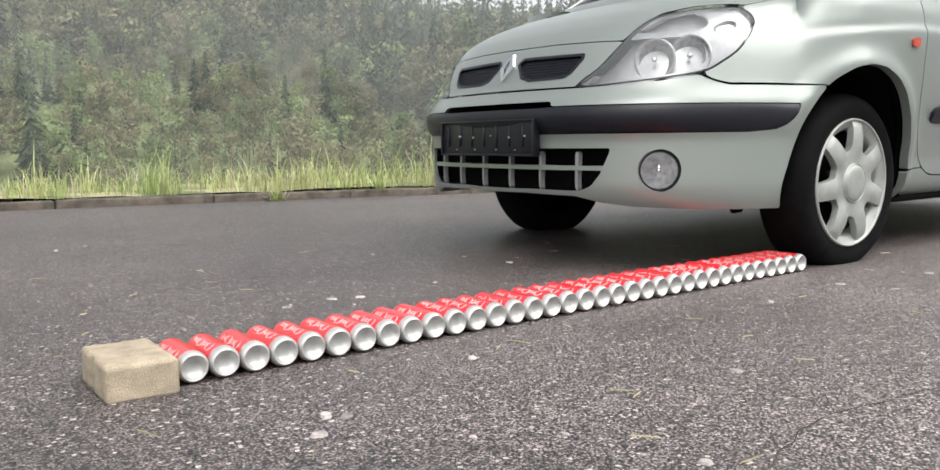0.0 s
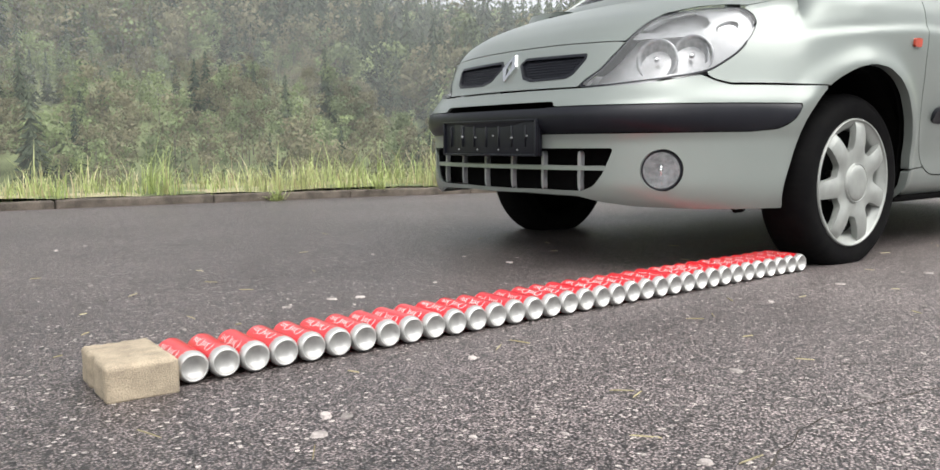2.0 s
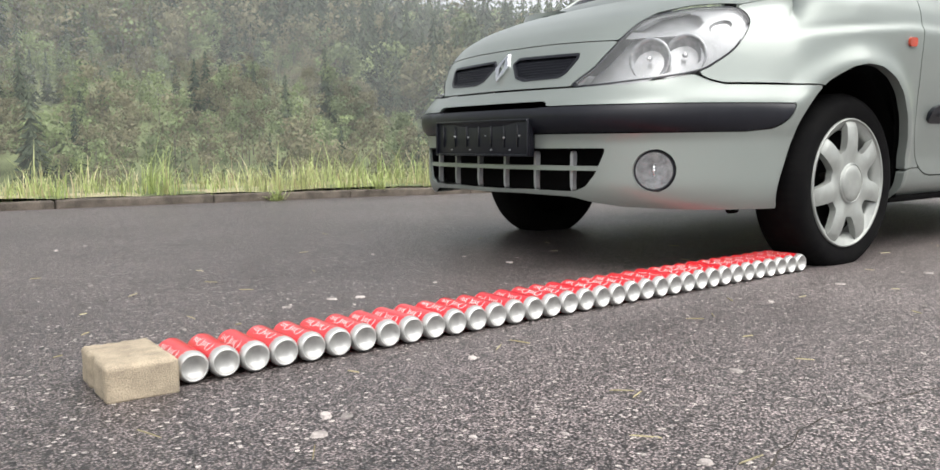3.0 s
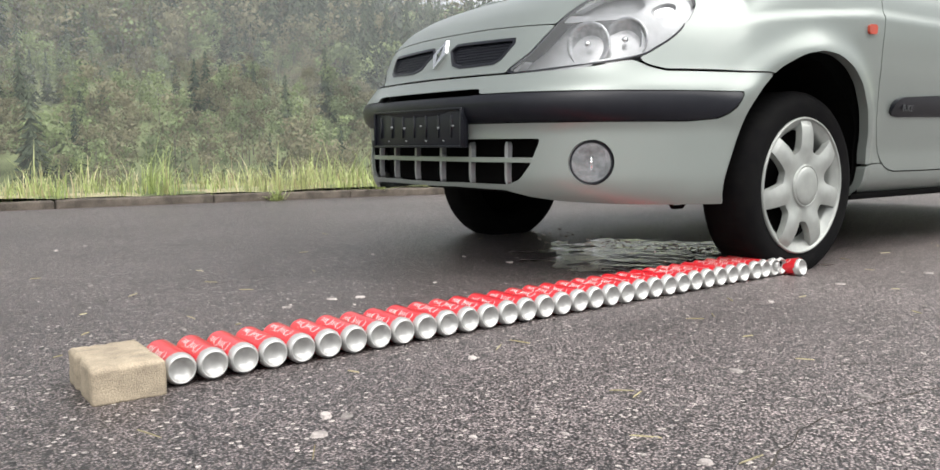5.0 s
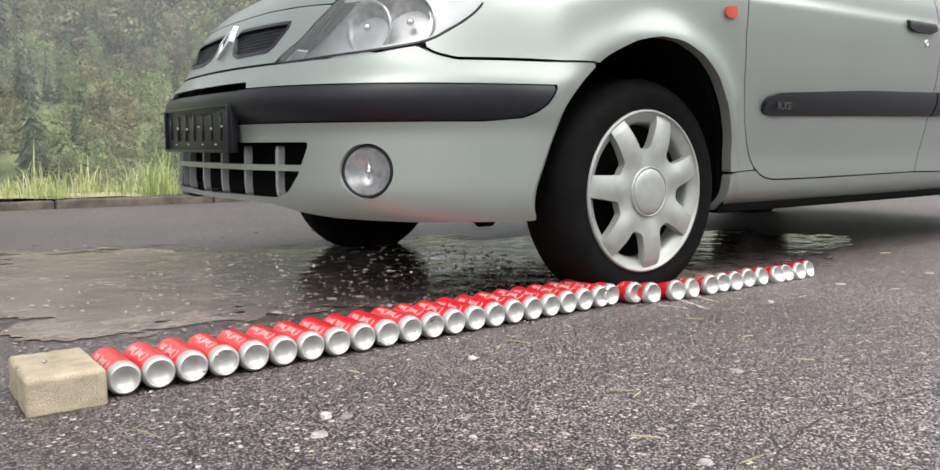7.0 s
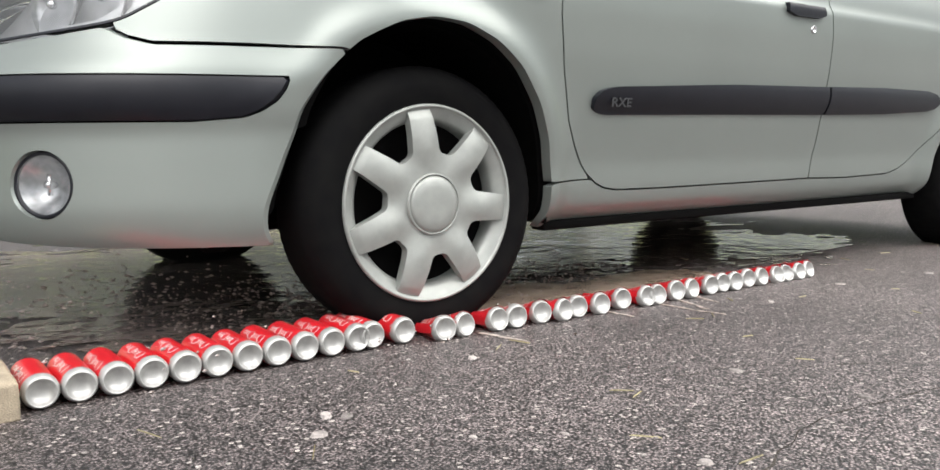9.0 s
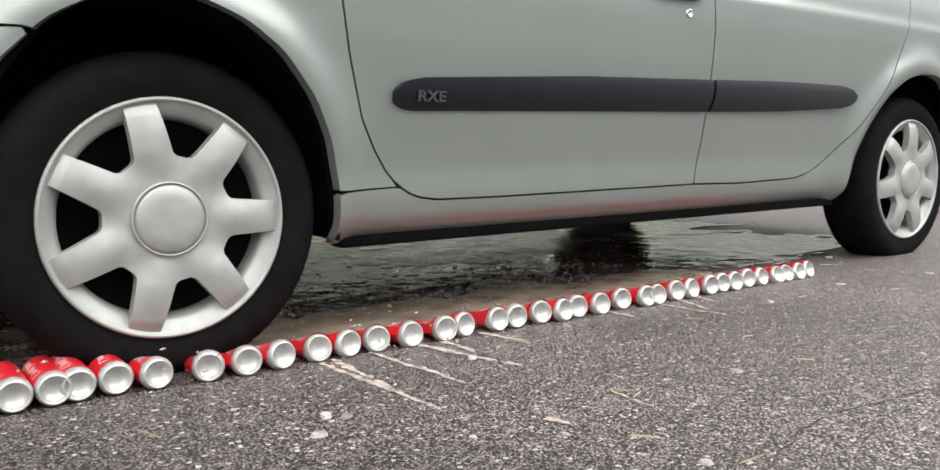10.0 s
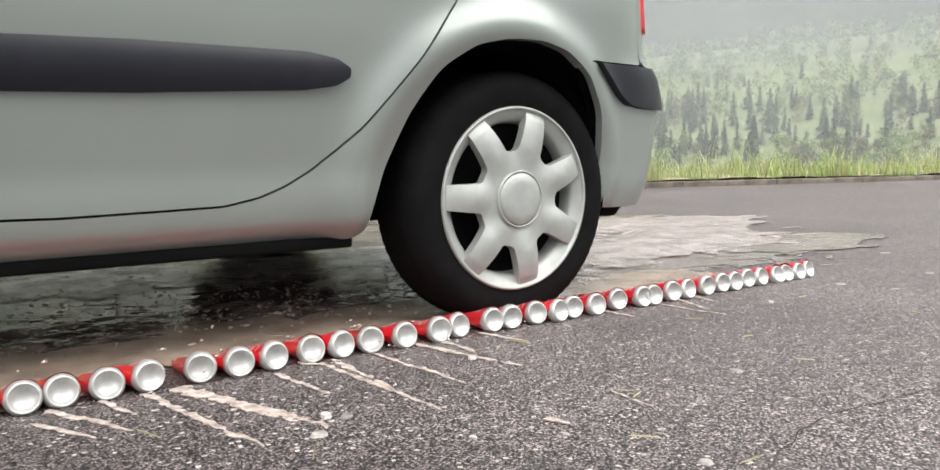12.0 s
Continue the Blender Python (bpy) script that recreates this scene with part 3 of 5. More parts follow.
def outline():
    ext = np.vstack([OUT[1] * (1, -1), OUT, OUT[-2] * (1, -1)])
    pts = []
    for i in range(1, len(ext) - 2):
        a, b, c, d = ext[i - 1:i + 3]
        for k in range(20):
            t = k / 20
            pts.append(0.5 * (2 * b + (c - a) * t + (2 * a - 5 * b + 4 * c - d) * t * t + (3 * b - a - 3 * c + d) * t ** 3))
    pts.append(ext[-2])
    pts = np.array(pts)
    return pts, np.r_[0, np.cumsum(np.hypot(*np.diff(pts, axis=0).T))]


OPTS, OLEN = outline()
ULEN = OLEN[-1]


def ux(x):
    """Way along the outline at x (as the car stands first)."""
    return float(np.interp(x - CX, OPTS[:, 0], OLEN))


def uy(y):
    k = len(OPTS) // 2
    return float(np.interp(y - CY, OPTS[:k, 1][::-1], OLEN[:k][::-1]))


FZ = [0.18, 0.22, 0.25, 0.29, 0.36, 0.44, 0.47, 0.53, 0.55, 0.575, 0.60, 0.65, 0.70, 0.75, 0.80, 0.85, 0.90, 0.95, 1.0, 1.25, 1.45, 1.56, 1.61, 1.63]
FI = [0.12, 0.055, 0.03, 0.018, 0.02, 0.022, 0.004, 0.0, 0.006, 0.03, 0.05, 0.075, 0.101, 0.135, 0.188, 0.28, 0.42, 0.62, 0.92, 1.40, 1.75, 2.1, 2.5, 3.1]
SZ = [0.18, 0.21, 0.25, 0.30, 0.36, 0.45, 0.53, 0.62, 0.72, 0.80, 0.86, 0.92, 0.96, 1.0, 1.2, 1.45, 1.55, 1.60, 1.63]
SI = [0.20, 0.15, 0.100, 0.086, 0.080, 0.058, 0.04, 0.02, 0.004, 0.0, 0.008, 0.03, 0.055, 0.075, 0.14, 0.24, 0.36, 0.58, 0.84]
RZ = [0.18, 0.24, 0.30, 0.42, 0.50, 0.58, 0.62, 0.75, 0.95, 1.0, 1.4, 1.55, 1.60, 1.63]
RI = [0.12, 0.06, 0.03, 0.01, 0.0, 0.02, 0.05, 0.06, 0.08, 0.09, 0.25, 0.45, 0.7, 1.3]


def smooth_curve(zs, vs):
    """Smooth interpolation on a fine table."""
    fine = np.linspace(zs[0], zs[-1], 600)
    v = np.interp(fine, zs, vs)
    k = np.exp(-0.5 * (np.arange(-14, 15) / 5.0) ** 2)
    k /= k.sum()
    pad = np.r_[v[0] - (v[1] - v[0]) * np.arange(14, 0, -1), v, v[-1] + (v[-1] - v[-2]) * np.arange(1, 15)]
    return fine, np.convolve(pad, k, "valid")


FT, ST, RT = smooth_curve(FZ, FI), smooth_curve(SZ, SI), smooth_curve(RZ, RI)


def body_surf(u, z, off=0.0):
    """A point of the car's skin: u along the outline (negative: the far side), z its height, off outwards."""
    u, z = np.asarray(u, float), np.asarray(z, float)
    side = np.where(u < 0, -1.0, 1.0)
    a = np.abs(u)
    x, y = np.interp(a, OLEN, OPTS[:, 0]), np.interp(a, OLEN, OPTS[:, 1])
    X = x + CX
    wf = np.clip((2.62 - X) / 0.55, 0, 1)
    wf = wf * wf * (3 - 2 * wf)
    wr = np.clip((X - 5.45) / 0.36, 0, 1)
    wr = wr * wr * (3 - 2 * wr)
    inset = wf * np.interp(z, *FT) + wr * np.interp(z, *RT) + (1 - wf - wr) * np.interp(z, *ST)
    # flared wheel arches
    for cx in (2.62, 5.195):
        r = np.hypot(X - cx, z - 0.29)
        inset = inset - 0.03 * np.exp(-((r - 0.37) / 0.05) ** 2) * (z > 0.2) * (1 - wf)
    # pressed crease along the flank
    zc = 0.735 + 0.065 * np.clip((X - 2.1) / 0.8, 0, 1)
    inset = inset + 0.010 * (1 - wr) * np.clip((X - 2.06) / 0.1, 0, 1) / (1 + np.exp(np.clip(-(z - zc) / 0.004, -40, 40))) * np.clip((1.0 - z) / 0.1, 0, 1)
    sx = wf * 3.4 + wr * 4.6 + (1 - wf - wr) * X - CX
    sy = y * (0.72 * wf + 0.6 * wr)
    dx, dy = sx - x, sy - y
    n = np.hypot(dx, dy) + 1e-9
    k = inset - off
    return np.stack([x + dx / n * k, (y + dy / n * k) * side, z], -1)


def rounded(zc, half, drop):
    """The skin again, but falling away from the line z = zc."""
    return lambda u, z, off=0.0: body_surf(u, z, off - drop * np.clip((np.asarray(z) - zc) / half, -1.1, 1.1) ** 2)


def uz(*pts):
    return [(ux(a) if a > 0 else 0.0, z) for a, z in pts]


def hole(pts):
    """A wheel opening, given as points (x, z) round its lip."""
    p = np.array([(ux(a), z) for a, z in pts])
    t = np.linspace(0, len(p) - 1, 8 * len(p))
    u, z = (np.interp(t, range(len(p)), p[:, k]) for k in (0, 1))
    for _ in range(4):
        u[1:-1], z[1:-1] = (u[:-2] + 2 * u[1:-1] + u[2:]) / 4, (z[:-2] + 2 * z[1:-1] + z[2:]) / 4
    return poly(list(zip(u, z)) + [(u[-1], 0.0), (u[0], 0.0)])


def cab(x, v, off=0.0):
    """The upper body: x along the car, v from one belt line over the roof to the other."""
    x, a = np.asarray(x, float), np.asarray(v, float) * pi
    top = np.interp(x, [2.6, 3.0, 3.45, 3.8, 4.3, 4.9, 5.35, 5.6, 5.84], [0.985, 1.27, 1.53, 1.59, 1.62, 1.61, 1.55, 1.38, 1.02])
    rise_ = np.abs(np.sin(a)) ** 0.6
    z = 0.975 + (top - 0.975) * rise_
    c = np.cos(a)
    y = -0.80 * np.sign(c) * np.abs(c) ** 0.38 * (1 - 0.2 * (z - 0.975) / 0.65) * np.interp(x, [2.6, 3.1, 5.3, 5.84], [0.86, 1, 1, 0.88])
    return np.stack([x - CX, y * (1 + off), z + off * rise_], -1)


def build_car():
    car = tagged(new("car"), "silver-green compact family car driving slowly over cans", "car")
    A, B = (0.014, 0.011), (0.03, 0.02)
    arch_f = hole([(2.236, 0.20), (2.262, 0.30), (2.30, 0.395), (2.345, 0.48), (2.40, 0.548), (2.47, 0.612), (2.55, 0.652), (2.62, 0.665), (2.70, 0.658), (2.78, 0.627), (2.85, 0.578), (2.915, 0.50), (2.955, 0.42), (2.978, 0.33), (2.988, 0.20)])
    arch_r = hole([(4.858, 0.20), (4.872, 0.27), (4.90, 0.36), (4.945, 0.47), (5.006, 0.565), (5.09, 0.617), (5.18, 0.635), (5.27, 0.636), (5.35, 0.618), (5.43, 0.57), (5.49, 0.49), (5.52, 0.40), (5.53, 0.31), (5.53, 0.20)])
    # bumper: skin, with the mouth, the upper slot and the lamp pockets cut out
    right = [(0.494, 0.408), (0.484, 0.383), (0.462, 0.332), (0.432, 0.294), (0.388, 0.278), (0.176, 0.279), (0.100, 0.277)]
    mouth = poly(right + [(-u, z) for u, z in right[::-1]])
    fog_u = 0.643
    fogs = [poly([(s * fog_u + 0.0635 * math.cos(a), 0.342 + 0.0625 * math.sin(a)) for a in np.linspace(0, 2 * pi, 28)[:-1]]) for s in (1, -1)]
    arch_f_far = lambda u, z: arch_f(-u, z)
    ub = 1.232
    strip_top, strip_low = 0.538, 0.458
    us_end = 1.117
    se = [(1.117, 0.540), (1.106, 0.515), (1.088, 0.495), (1.058, 0.477), (1.019, 0.464), (0.924, 0.456), (0.649, 0.455)]
    strip = poly(se + [(-u, z) for u, z in se[::-1]])
    slot = poly([(-0.30, 0.556), (0.30, 0.556), (0.27, 0.538), (-0.27, 0.538)])
    bt = [(0.000, 0.598), (0.364, 0.597), (0.552, 0.602), (0.654, 0.614), (0.730, 0.627), (0.782, 0.607), (0.833, 0.596), (1.016, 0.596), (1.232, 0.597)]
    bl = [(1.232, 0.212), (0.926, 0.219), (0.714, 0.222), (0.539, 0.230), (0.449, 0.242), (0.372, 0.259), (0.171, 0.262), (0.000, 0.260)]
    skin = poly([(-u, z) for u, z in bt[:0:-1]] + bt + bl + [(-u, z) for u, z in bl[-2::-1]])
    bumper = less(skin, mouth, grow(strip, 0.0), slot, *fogs, arch_f, arch_f_far)
    sheet("front_bumper", bumper, body_surf, (-ub, ub, 0.2, 0.64), (0.012, 0.009), PAINT, car, thick=0.012, gap=0.0015)
    sheet("bumper_strip", less(strip, slot), rounded(0.505, 0.045, 0.014), (-us_end, us_end, 0.44, 0.55), (0.014, 0.006), BLACKP, car, "black plastic bumper strip", off=0.012, gap=0.002, thick=0.02)
    # near-black sheet behind the openings; its colour paints the shade there
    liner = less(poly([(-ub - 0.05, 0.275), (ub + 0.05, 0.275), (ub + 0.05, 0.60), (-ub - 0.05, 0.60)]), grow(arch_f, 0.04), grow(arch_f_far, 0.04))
    sheet("inner_liner", liner, body_surf, (-ub, ub, 0.21, 0.6), B, DARK, car, "near-black sheet painting shade behind the bumper openings", off=-0.075, thick=0)
    # mouth bars
    for z0, z1 in ((0.341, 0.355),):
        sheet("grille_bar", poly([(-0.47, z0), (0.47, z0), (0.47, z1), (-0.47, z1)]), body_surf, (-0.48, 0.48, z0 - 0.004, z1 + 0.004), (0.02, 0.004),
              PAINT, car, off=-0.008, thick=0.03)
    for k in range(-3, 3):
        c = k * 0.15 + 0.07
        sheet("grille_rib", poly([(c - 0.004, 0.268), (c + 0.004, 0.268), (c + 0.006, 0.405), (c - 0.006, 0.405)]), body_surf, (c - 0.008, c + 0.008, 0.266, 0.408),
              (0.004, 0.02), LAMPGREY, car, off=-0.016, thick=0.018)
    # fog lamps
    for s in (1, -1):
        c = body_surf(np.array([s * fog_u]), np.array([0.342]), 0.0)[0]
        q0, q1, q2 = (Vector(body_surf(np.array([s * fog_u + a]), np.array([0.342 + b]), 0.0)[0]) for a, b in ((-0.05, 0), (0.05, 0), (0, 0.05)))
        d = (q1 - q0).cross(q2 - Vector(c)).normalized()
        if d.x > 0:
            d = -d
        q = d.to_track_quat("Y", "Z").to_matrix().to_4x4()
        bm = bmesh.new()
        lathe(bm, [(0.060, -0.06), (0.056, -0.040), (0.0545, -0.012), (0.057, -0.009), (0.062, -0.012), (0.0635, -0.022)], 40)
        f = part("fog_lamp", bm, BLACKP, car, "round clear fog lamp")
        f.matrix_basis = Matrix.Translation(Vector(c) + d * 0.002) @ q
        bm = bmesh.new()
        lathe(bm, [(0.0, -0.052), (0.02, -0.05), (0.04, -0.036), (0.056, -0.016)], 32)
        part("reflector", bm, REFLECTOR, f)
        bm = bmesh.new()
        lathe(bm, [(0.0, -0.003), (0.03, -0.005), (0.056, -0.012)], 32)
        part("lens", bm, LENS, f)
        bm = bmesh.new()
        rod(bm, (0, -0.045, 0), (0, -0.02, 0.0), 0.007)
        rod(bm, (0, -0.03, -0.02), (0, -0.03, 0.02), 0.005)
        part("bulb", bm, CHROME, f)
    # number plate holder
    bm = bmesh.new()
    plate_x = float(body_surf(np.array([0.0]), np.array([0.45]), 0)[0][0]) - 0.007
    box(bm, plate_x - 0.012, plate_x + 0.012, -0.245, 0.272, 0.384, 0.504, 0.004)
    plate = part("plate_holder", bm, BLACKP, car, "empty black plastic number plate holder")
    for z0, z1, y0, y1 in ((0.497, 0.504, -0.245, 0.272), (0.384, 0.391, -0.245, 0.272), (0.384, 0.504, -0.248, -0.241), (0.384, 0.504, 0.268, 0.275)):
        bm = bmesh.new()
        box(bm, plate_x - 0.02, plate_x - 0.01, y0, y1, z0, z1, 0.002)
        part("rim", bm, BLACKP, plate)
    for k in range(7):
        y = -0.19 + k * 0.07
        bm = bmesh.new()
        box(bm, plate_x - 0.016, plate_x - 0.01, y - 0.0025, y + 0.0025, 0.415, 0.485)
        part("rib", bm, BLACKP, plate)
    for y, z, w in ((-0.2, 0.45, 0.008), (-0.12, 0.445, 0.01), (-0.02, 0.452, 0.006), (0.08, 0.447, 0.009), (0.16, 0.45, 0.012), (-0.15, 0.405, 0.006), (-0.05, 0.405, 0.006), (0.07, 0.405, 0.006), (0.18, 0.405, 0.006)):
        bm = bmesh.new()
        rod(bm, (plate_x - 0.017, y, z), (plate_x - 0.01, y, z), w / 2.4, 8)
        part("screw", bm, LAMPGREY, plate)
    # bonnet with its grilles
    hl = [(0.361, 0.600), (0.416, 0.659), (0.453, 0.717), (0.479, 0.773), (0.510, 0.816), (0.591, 0.837), (0.679, 0.842), (0.750, 0.839), (0.829, 0.802), (0.849, 0.759), (0.836, 0.706), (0.792, 0.664), (0.728, 0.631), (0.549, 0.607)]
    hl_sdf = poly(hl, 5)
    hl_far = lambda u, z: hl_sdf(-u, z)
    half = [(0.000, 0.602), (0.361, 0.600), (0.416, 0.659), (0.453, 0.717), (0.479, 0.773), (0.514, 0.828), (0.595, 0.849), (0.683, 0.854), (0.754, 0.851), (0.860, 0.890), (1.000, 0.940), (1.200, 1.000)]
    hood = poly(half + [(-u, z) for u, z in half[::-1]])
    g_hole = poly([(0.091, 0.644), (0.049, 0.692), (0.068, 0.709), (0.340, 0.704), (0.344, 0.690), (0.315, 0.646), (0.291, 0.634), (0.135, 0.632)])
    g_far = lambda u, z: g_hole(-u, z)
    cut = [(0.0, 0.748), (0.2, 0.747), (0.40, 0.741), (0.50, 0.737)]
    below = poly([(-0.6, 0.5), (0.6, 0.5), (0.6, 0.737)] + cut[::-1] + [(-u, z) for u, z in cut[1:]] + [(-0.6, 0.737)])
    shell = less(hood, hl_sdf, hl_far)
    sheet("nose_panel", less(inter(shell, below), g_hole, g_far), body_surf, (-0.6, 0.6, 0.59, 0.76), (0.012, 0.007), PAINT, car, thick=0.015, gap=0.0016)
    sheet("bonnet", less(shell, below), body_surf, (-1.2, 1.2, 0.59, 1.0), (0.014, 0.008), PAINT, car, thick=0.015, gap=0.0016)
    for s, gs in ((1, g_hole), (-1, g_far)):
        fr = less(grow(gs, 0.004), grow(gs, -0.005))
        grl = sheet("grille", fr, body_surf, (-0.36, -0.04, 0.62, 0.73) if s < 0 else (0.04, 0.36, 0.62, 0.73), (0.006, 0.005), BLACKP, car, "black mesh grille", off=0.002, thick=0.02)
        sheet("backing", grow(gs, 0.004), body_surf, (-0.36, -0.04, 0.62, 0.73) if s < 0 else (0.04, 0.36, 0.62, 0.73), (0.02, 0.01), DARK, grl, off=-0.022, thick=0)
        for k in range(7):
            z = 0.644 + k * 0.0092
            sheet("slat", inter(gs, poly([(-1, z - 0.0016), (1, z - 0.0016), (1, z + 0.0016), (-1, z + 0.0016)])), body_surf,
                  ((-0.36, -0.04) if s < 0 else (0.04, 0.36)) + (z - 0.002, z + 0.002), (0.01, 0.001), BLACKP, grl, off=-0.008, thick=0.006)
        for k in range(29):
            c = s * (0.055 + k * 0.0102)
            sheet("slat", inter(gs, poly([(c - 0.0015, 0.6), (c + 0.0015, 0.6), (c + 0.0015, 0.8), (c - 0.0015, 0.8)])), body_surf,
                  (c - 0.002, c + 0.002, 0.632, 0.712), (0.001, 0.008), BLACKP, grl, off=-0.007, thick=0.006)
    dia = poly([(0, 0.733), (0.036, 0.684), (0, 0.635), (-0.036, 0.684)])
    dia_in = poly([(0, 0.712), (0.012, 0.684), (0, 0.656), (-0.012, 0.684)])
    sheet("badge", less(dia, dia_in), body_surf, (-0.04, 0.04, 0.63, 0.74), (0.004, 0.005), CHROME, car, "chrome diamond-shaped badge", off=0.012, thick=0.014)
    # headlights: housing bowl, reflectors, clear lens, dark seal
    for s in (1, -1):
        sd = hl_sdf if s > 0 else hl_far
        r = (0.33, 0.84, 0.59, 0.87) if s > 0 else (-0.84, -0.33, 0.59, 0.87)
        lamp = sheet("headlight", less(sd, grow(sd, -0.007)), body_surf, r, (0.004, 0.0035), BLACKP, car, "large clear swept-back headlight", off=0.0, gap=0.001, thick=0.006)
        sheet("housing", sd, body_surf, r, (0.02, 0.014), HOUSING, lamp, off=-0.062, thick=0)
        lens = sheet("lens", grow(sd, -0.005), body_surf, r, (0.014, 0.012), LENS, lamp, off=0.002, thick=0.0)
        lens.visible_shadow = False
        # trim band between upper and lower chamber
        low = poly([(s * u, z) for u, z in [(0.384, 0.606), (0.428, 0.690), (0.451, 0.740), (0.554, 0.743), (0.662, 0.744), (0.703, 0.725), (0.722, 0.697), (0.730, 0.666), (0.698, 0.641), (0.547, 0.614)]])
        high = poly([(s * u, z) for u, z in [(0.480, 0.763), (0.530, 0.806), (0.606, 0.823), (0.662, 0.807), (0.689, 0.786), (0.679, 0.763), (0.583, 0.757)]])
        spot = poly([(s * (0.748 + 0.035 * math.cos(a)), 0.772 + 0.022 * math.sin(a)) for a in np.linspace(0, 2 * pi, 20)[:-1]])
        band = less(sd, low, high, spot)
        sheet("side_lamp", spot, body_surf, r, (0.01, 0.008), CHROME, lamp, "grey oval side lamp", off=-0.034, thick=0)
        sheet("trim", inter(band, grow(sd, -0.006)), body_surf, r, (0.008, 0.006), HOUSING, lamp, "silver inner trim", off=-0.016, thick=0.03)
        for u_, z, rr in ((0.560, 0.676, 0.064), (0.664, 0.685, 0.064)):
            c = body_surf(np.array([s * u_]), np.array([z]), -0.045)[0]
            bm = bmesh.new()
            lathe(bm, [(0.0, 0.040), (0.016, 0.038), (0.03, 0.028), (rr * 0.8, 0.004), (rr, -0.012), (rr * 1.02, -0.006)], 40)
            o = part("reflector", bm, REFLECTOR, lamp)
            d = Vector((-1, -s * 0.45, 0.05))
            o.matrix_basis = Matrix.Translation(Vector(c)) @ (-d).to_track_quat("Y", "Z").to_matrix().to_4x4()
            bm = bmesh.new()
            bmesh.ops.create_uvsphere(bm, u_segments=14, v_segments=8, radius=0.009, matrix=Matrix.Translation(Vector(c) + d.normalized() * 0.012))
            part("bulb", bm, CHROME, lamp)
    d_front = [(2.97, 1.0), (2.962, 0.9), (2.966, 0.705), (2.991, 0.589), (3.029, 0.463), (3.062, 0.405), (3.096, 0.357), (3.118, 0.334), (3.15, 0.311), (3.18, 0.299), (3.225, 0.292), (3.4, 0.291), (4.074, 0.296), (4.078, 0.405), (4.068, 0.543), (4.05, 0.7), (4.033, 0.8), (4.02, 1.0)]
    door_f = poly(uz(*d_front))
    d_rear = [(4.02, 1.0), (4.033, 0.8), (4.05, 0.7), (4.068, 0.543), (4.078, 0.405), (4.074, 0.296), (4.285, 0.292), (4.48, 0.296), (4.56, 0.298), (4.627, 0.311), (4.68, 0.331), (4.734, 0.361), (4.78, 0.398), (4.827, 0.441), (4.883, 0.506), (4.945, 0.578), (5.037, 0.701), (5.12, 0.85), (5.17, 1.0)]
    door_r = poly(uz(*d_rear))
    for s in (1, -1):
        fl = s < 0
        # side of the body
        wing = less(poly([(0.737, 0.630), (0.779, 0.611), (0.830, 0.600), (1.015, 0.600), (1.222, 0.598), (ux(2.6), 0.45), (ux(2.92), 0.315), (ux(2.985), 0.319), (ux(3.2), 0.324), (ux(3.2), 0.5), (ux(3.1), 1.0),
                          (1.2, 1.0), (1.0, 0.94), (0.86, 0.89), (0.754, 0.851), (0.71, 0.75)]), hl_sdf, arch_f, door_f)
        sheet("front_wing", wing, body_surf, (0.69, ux(3.22), 0.28, 1.0), A, PAINT, car, thick=0.03, gap=0.002, flip=fl)
        for name, sd, rr in (("front_door", door_f, (2.95, 4.11)), ("rear_door", door_r, (3.94, 5.19))):
            door = sheet(name, sd, body_surf, (ux(rr[0]), ux(rr[1]), 0.28, 1.0), A, PAINT, car, thick=0.02, gap=0.0025, flip=fl)
            lo, hi = (3.095, 4.066) if name == "front_door" else (4.076, 4.795)
            if name == "front_door":
                rub = poly([(ux(a), z) for a, z in ((lo, 0.495), (lo, 0.52), (lo + 0.02, 0.538), (lo + 0.06, 0.546), (3.6, 0.566), (hi, 0.575), (hi, 0.492), (3.6, 0.486), (lo + 0.05, 0.479), (lo + 0.02, 0.483))])
            else:
                rub = poly([(ux(a), z) for a, z in ((lo, 0.492), (lo, 0.576), (4.4, 0.583), (hi - 0.09, 0.582), (hi - 0.03, 0.573), (hi, 0.556), (hi, 0.538), (hi - 0.03, 0.521), (hi - 0.09, 0.512), (4.4, 0.498))])
            sheet("rub_strip", rub, rounded(0.535, 0.045, 0.011), (ux(lo - 0.02), ux(hi + 0.02), 0.47, 0.595), (0.012, 0.006), BLACKP, door, "black plastic rub strip", off=0.018, thick=0.02, flip=fl)
        if s > 0:
            tx = bpy.data.curves.new("trim_letters", "FONT")
            tx.body, tx.size, tx.extrude, tx.offset = "RXE", 0.031, 0.0012, 0.0006
            tx.materials.append(mat("grey_letters", (0.045, 0.048, 0.052), 0.5))
            letters = new("trim_letters", tx)
            letters.parent = car
            letters["label"] = "raised grey letters on the rub strip"
            c = body_surf(np.array([ux(3.142)]), np.array([0.499]), 0.0195)[0]
            letters.matrix_basis = pose(c[0], c[1], c[2], 102.5, 0, 0) @ Matrix.Diagonal((1.25, 1, 1, 1))
        c = body_surf(np.array([ux(3.94)]), np.array([0.735]), 0.0)[0]
        bm = bmesh.new()
        lathe(bm, [(0.0, 0.0), (0.006, -0.001), (0.008, -0.003), (0.011, -0.003), (0.012, 0.002)], 20)
        o = part("door_lock", bm, CHROME, car, "small round chrome lock")
        o.matrix_basis = pose(c[0], c[1] * s, c[2], 0, 0, 0 if s > 0 else 180)
        hd = poly([(ux(3.80), 0.80), (ux(3.98), 0.80), (ux(3.985), 0.775), (ux(3.95), 0.765), (ux(3.84), 0.765), (ux(3.80), 0.775)])
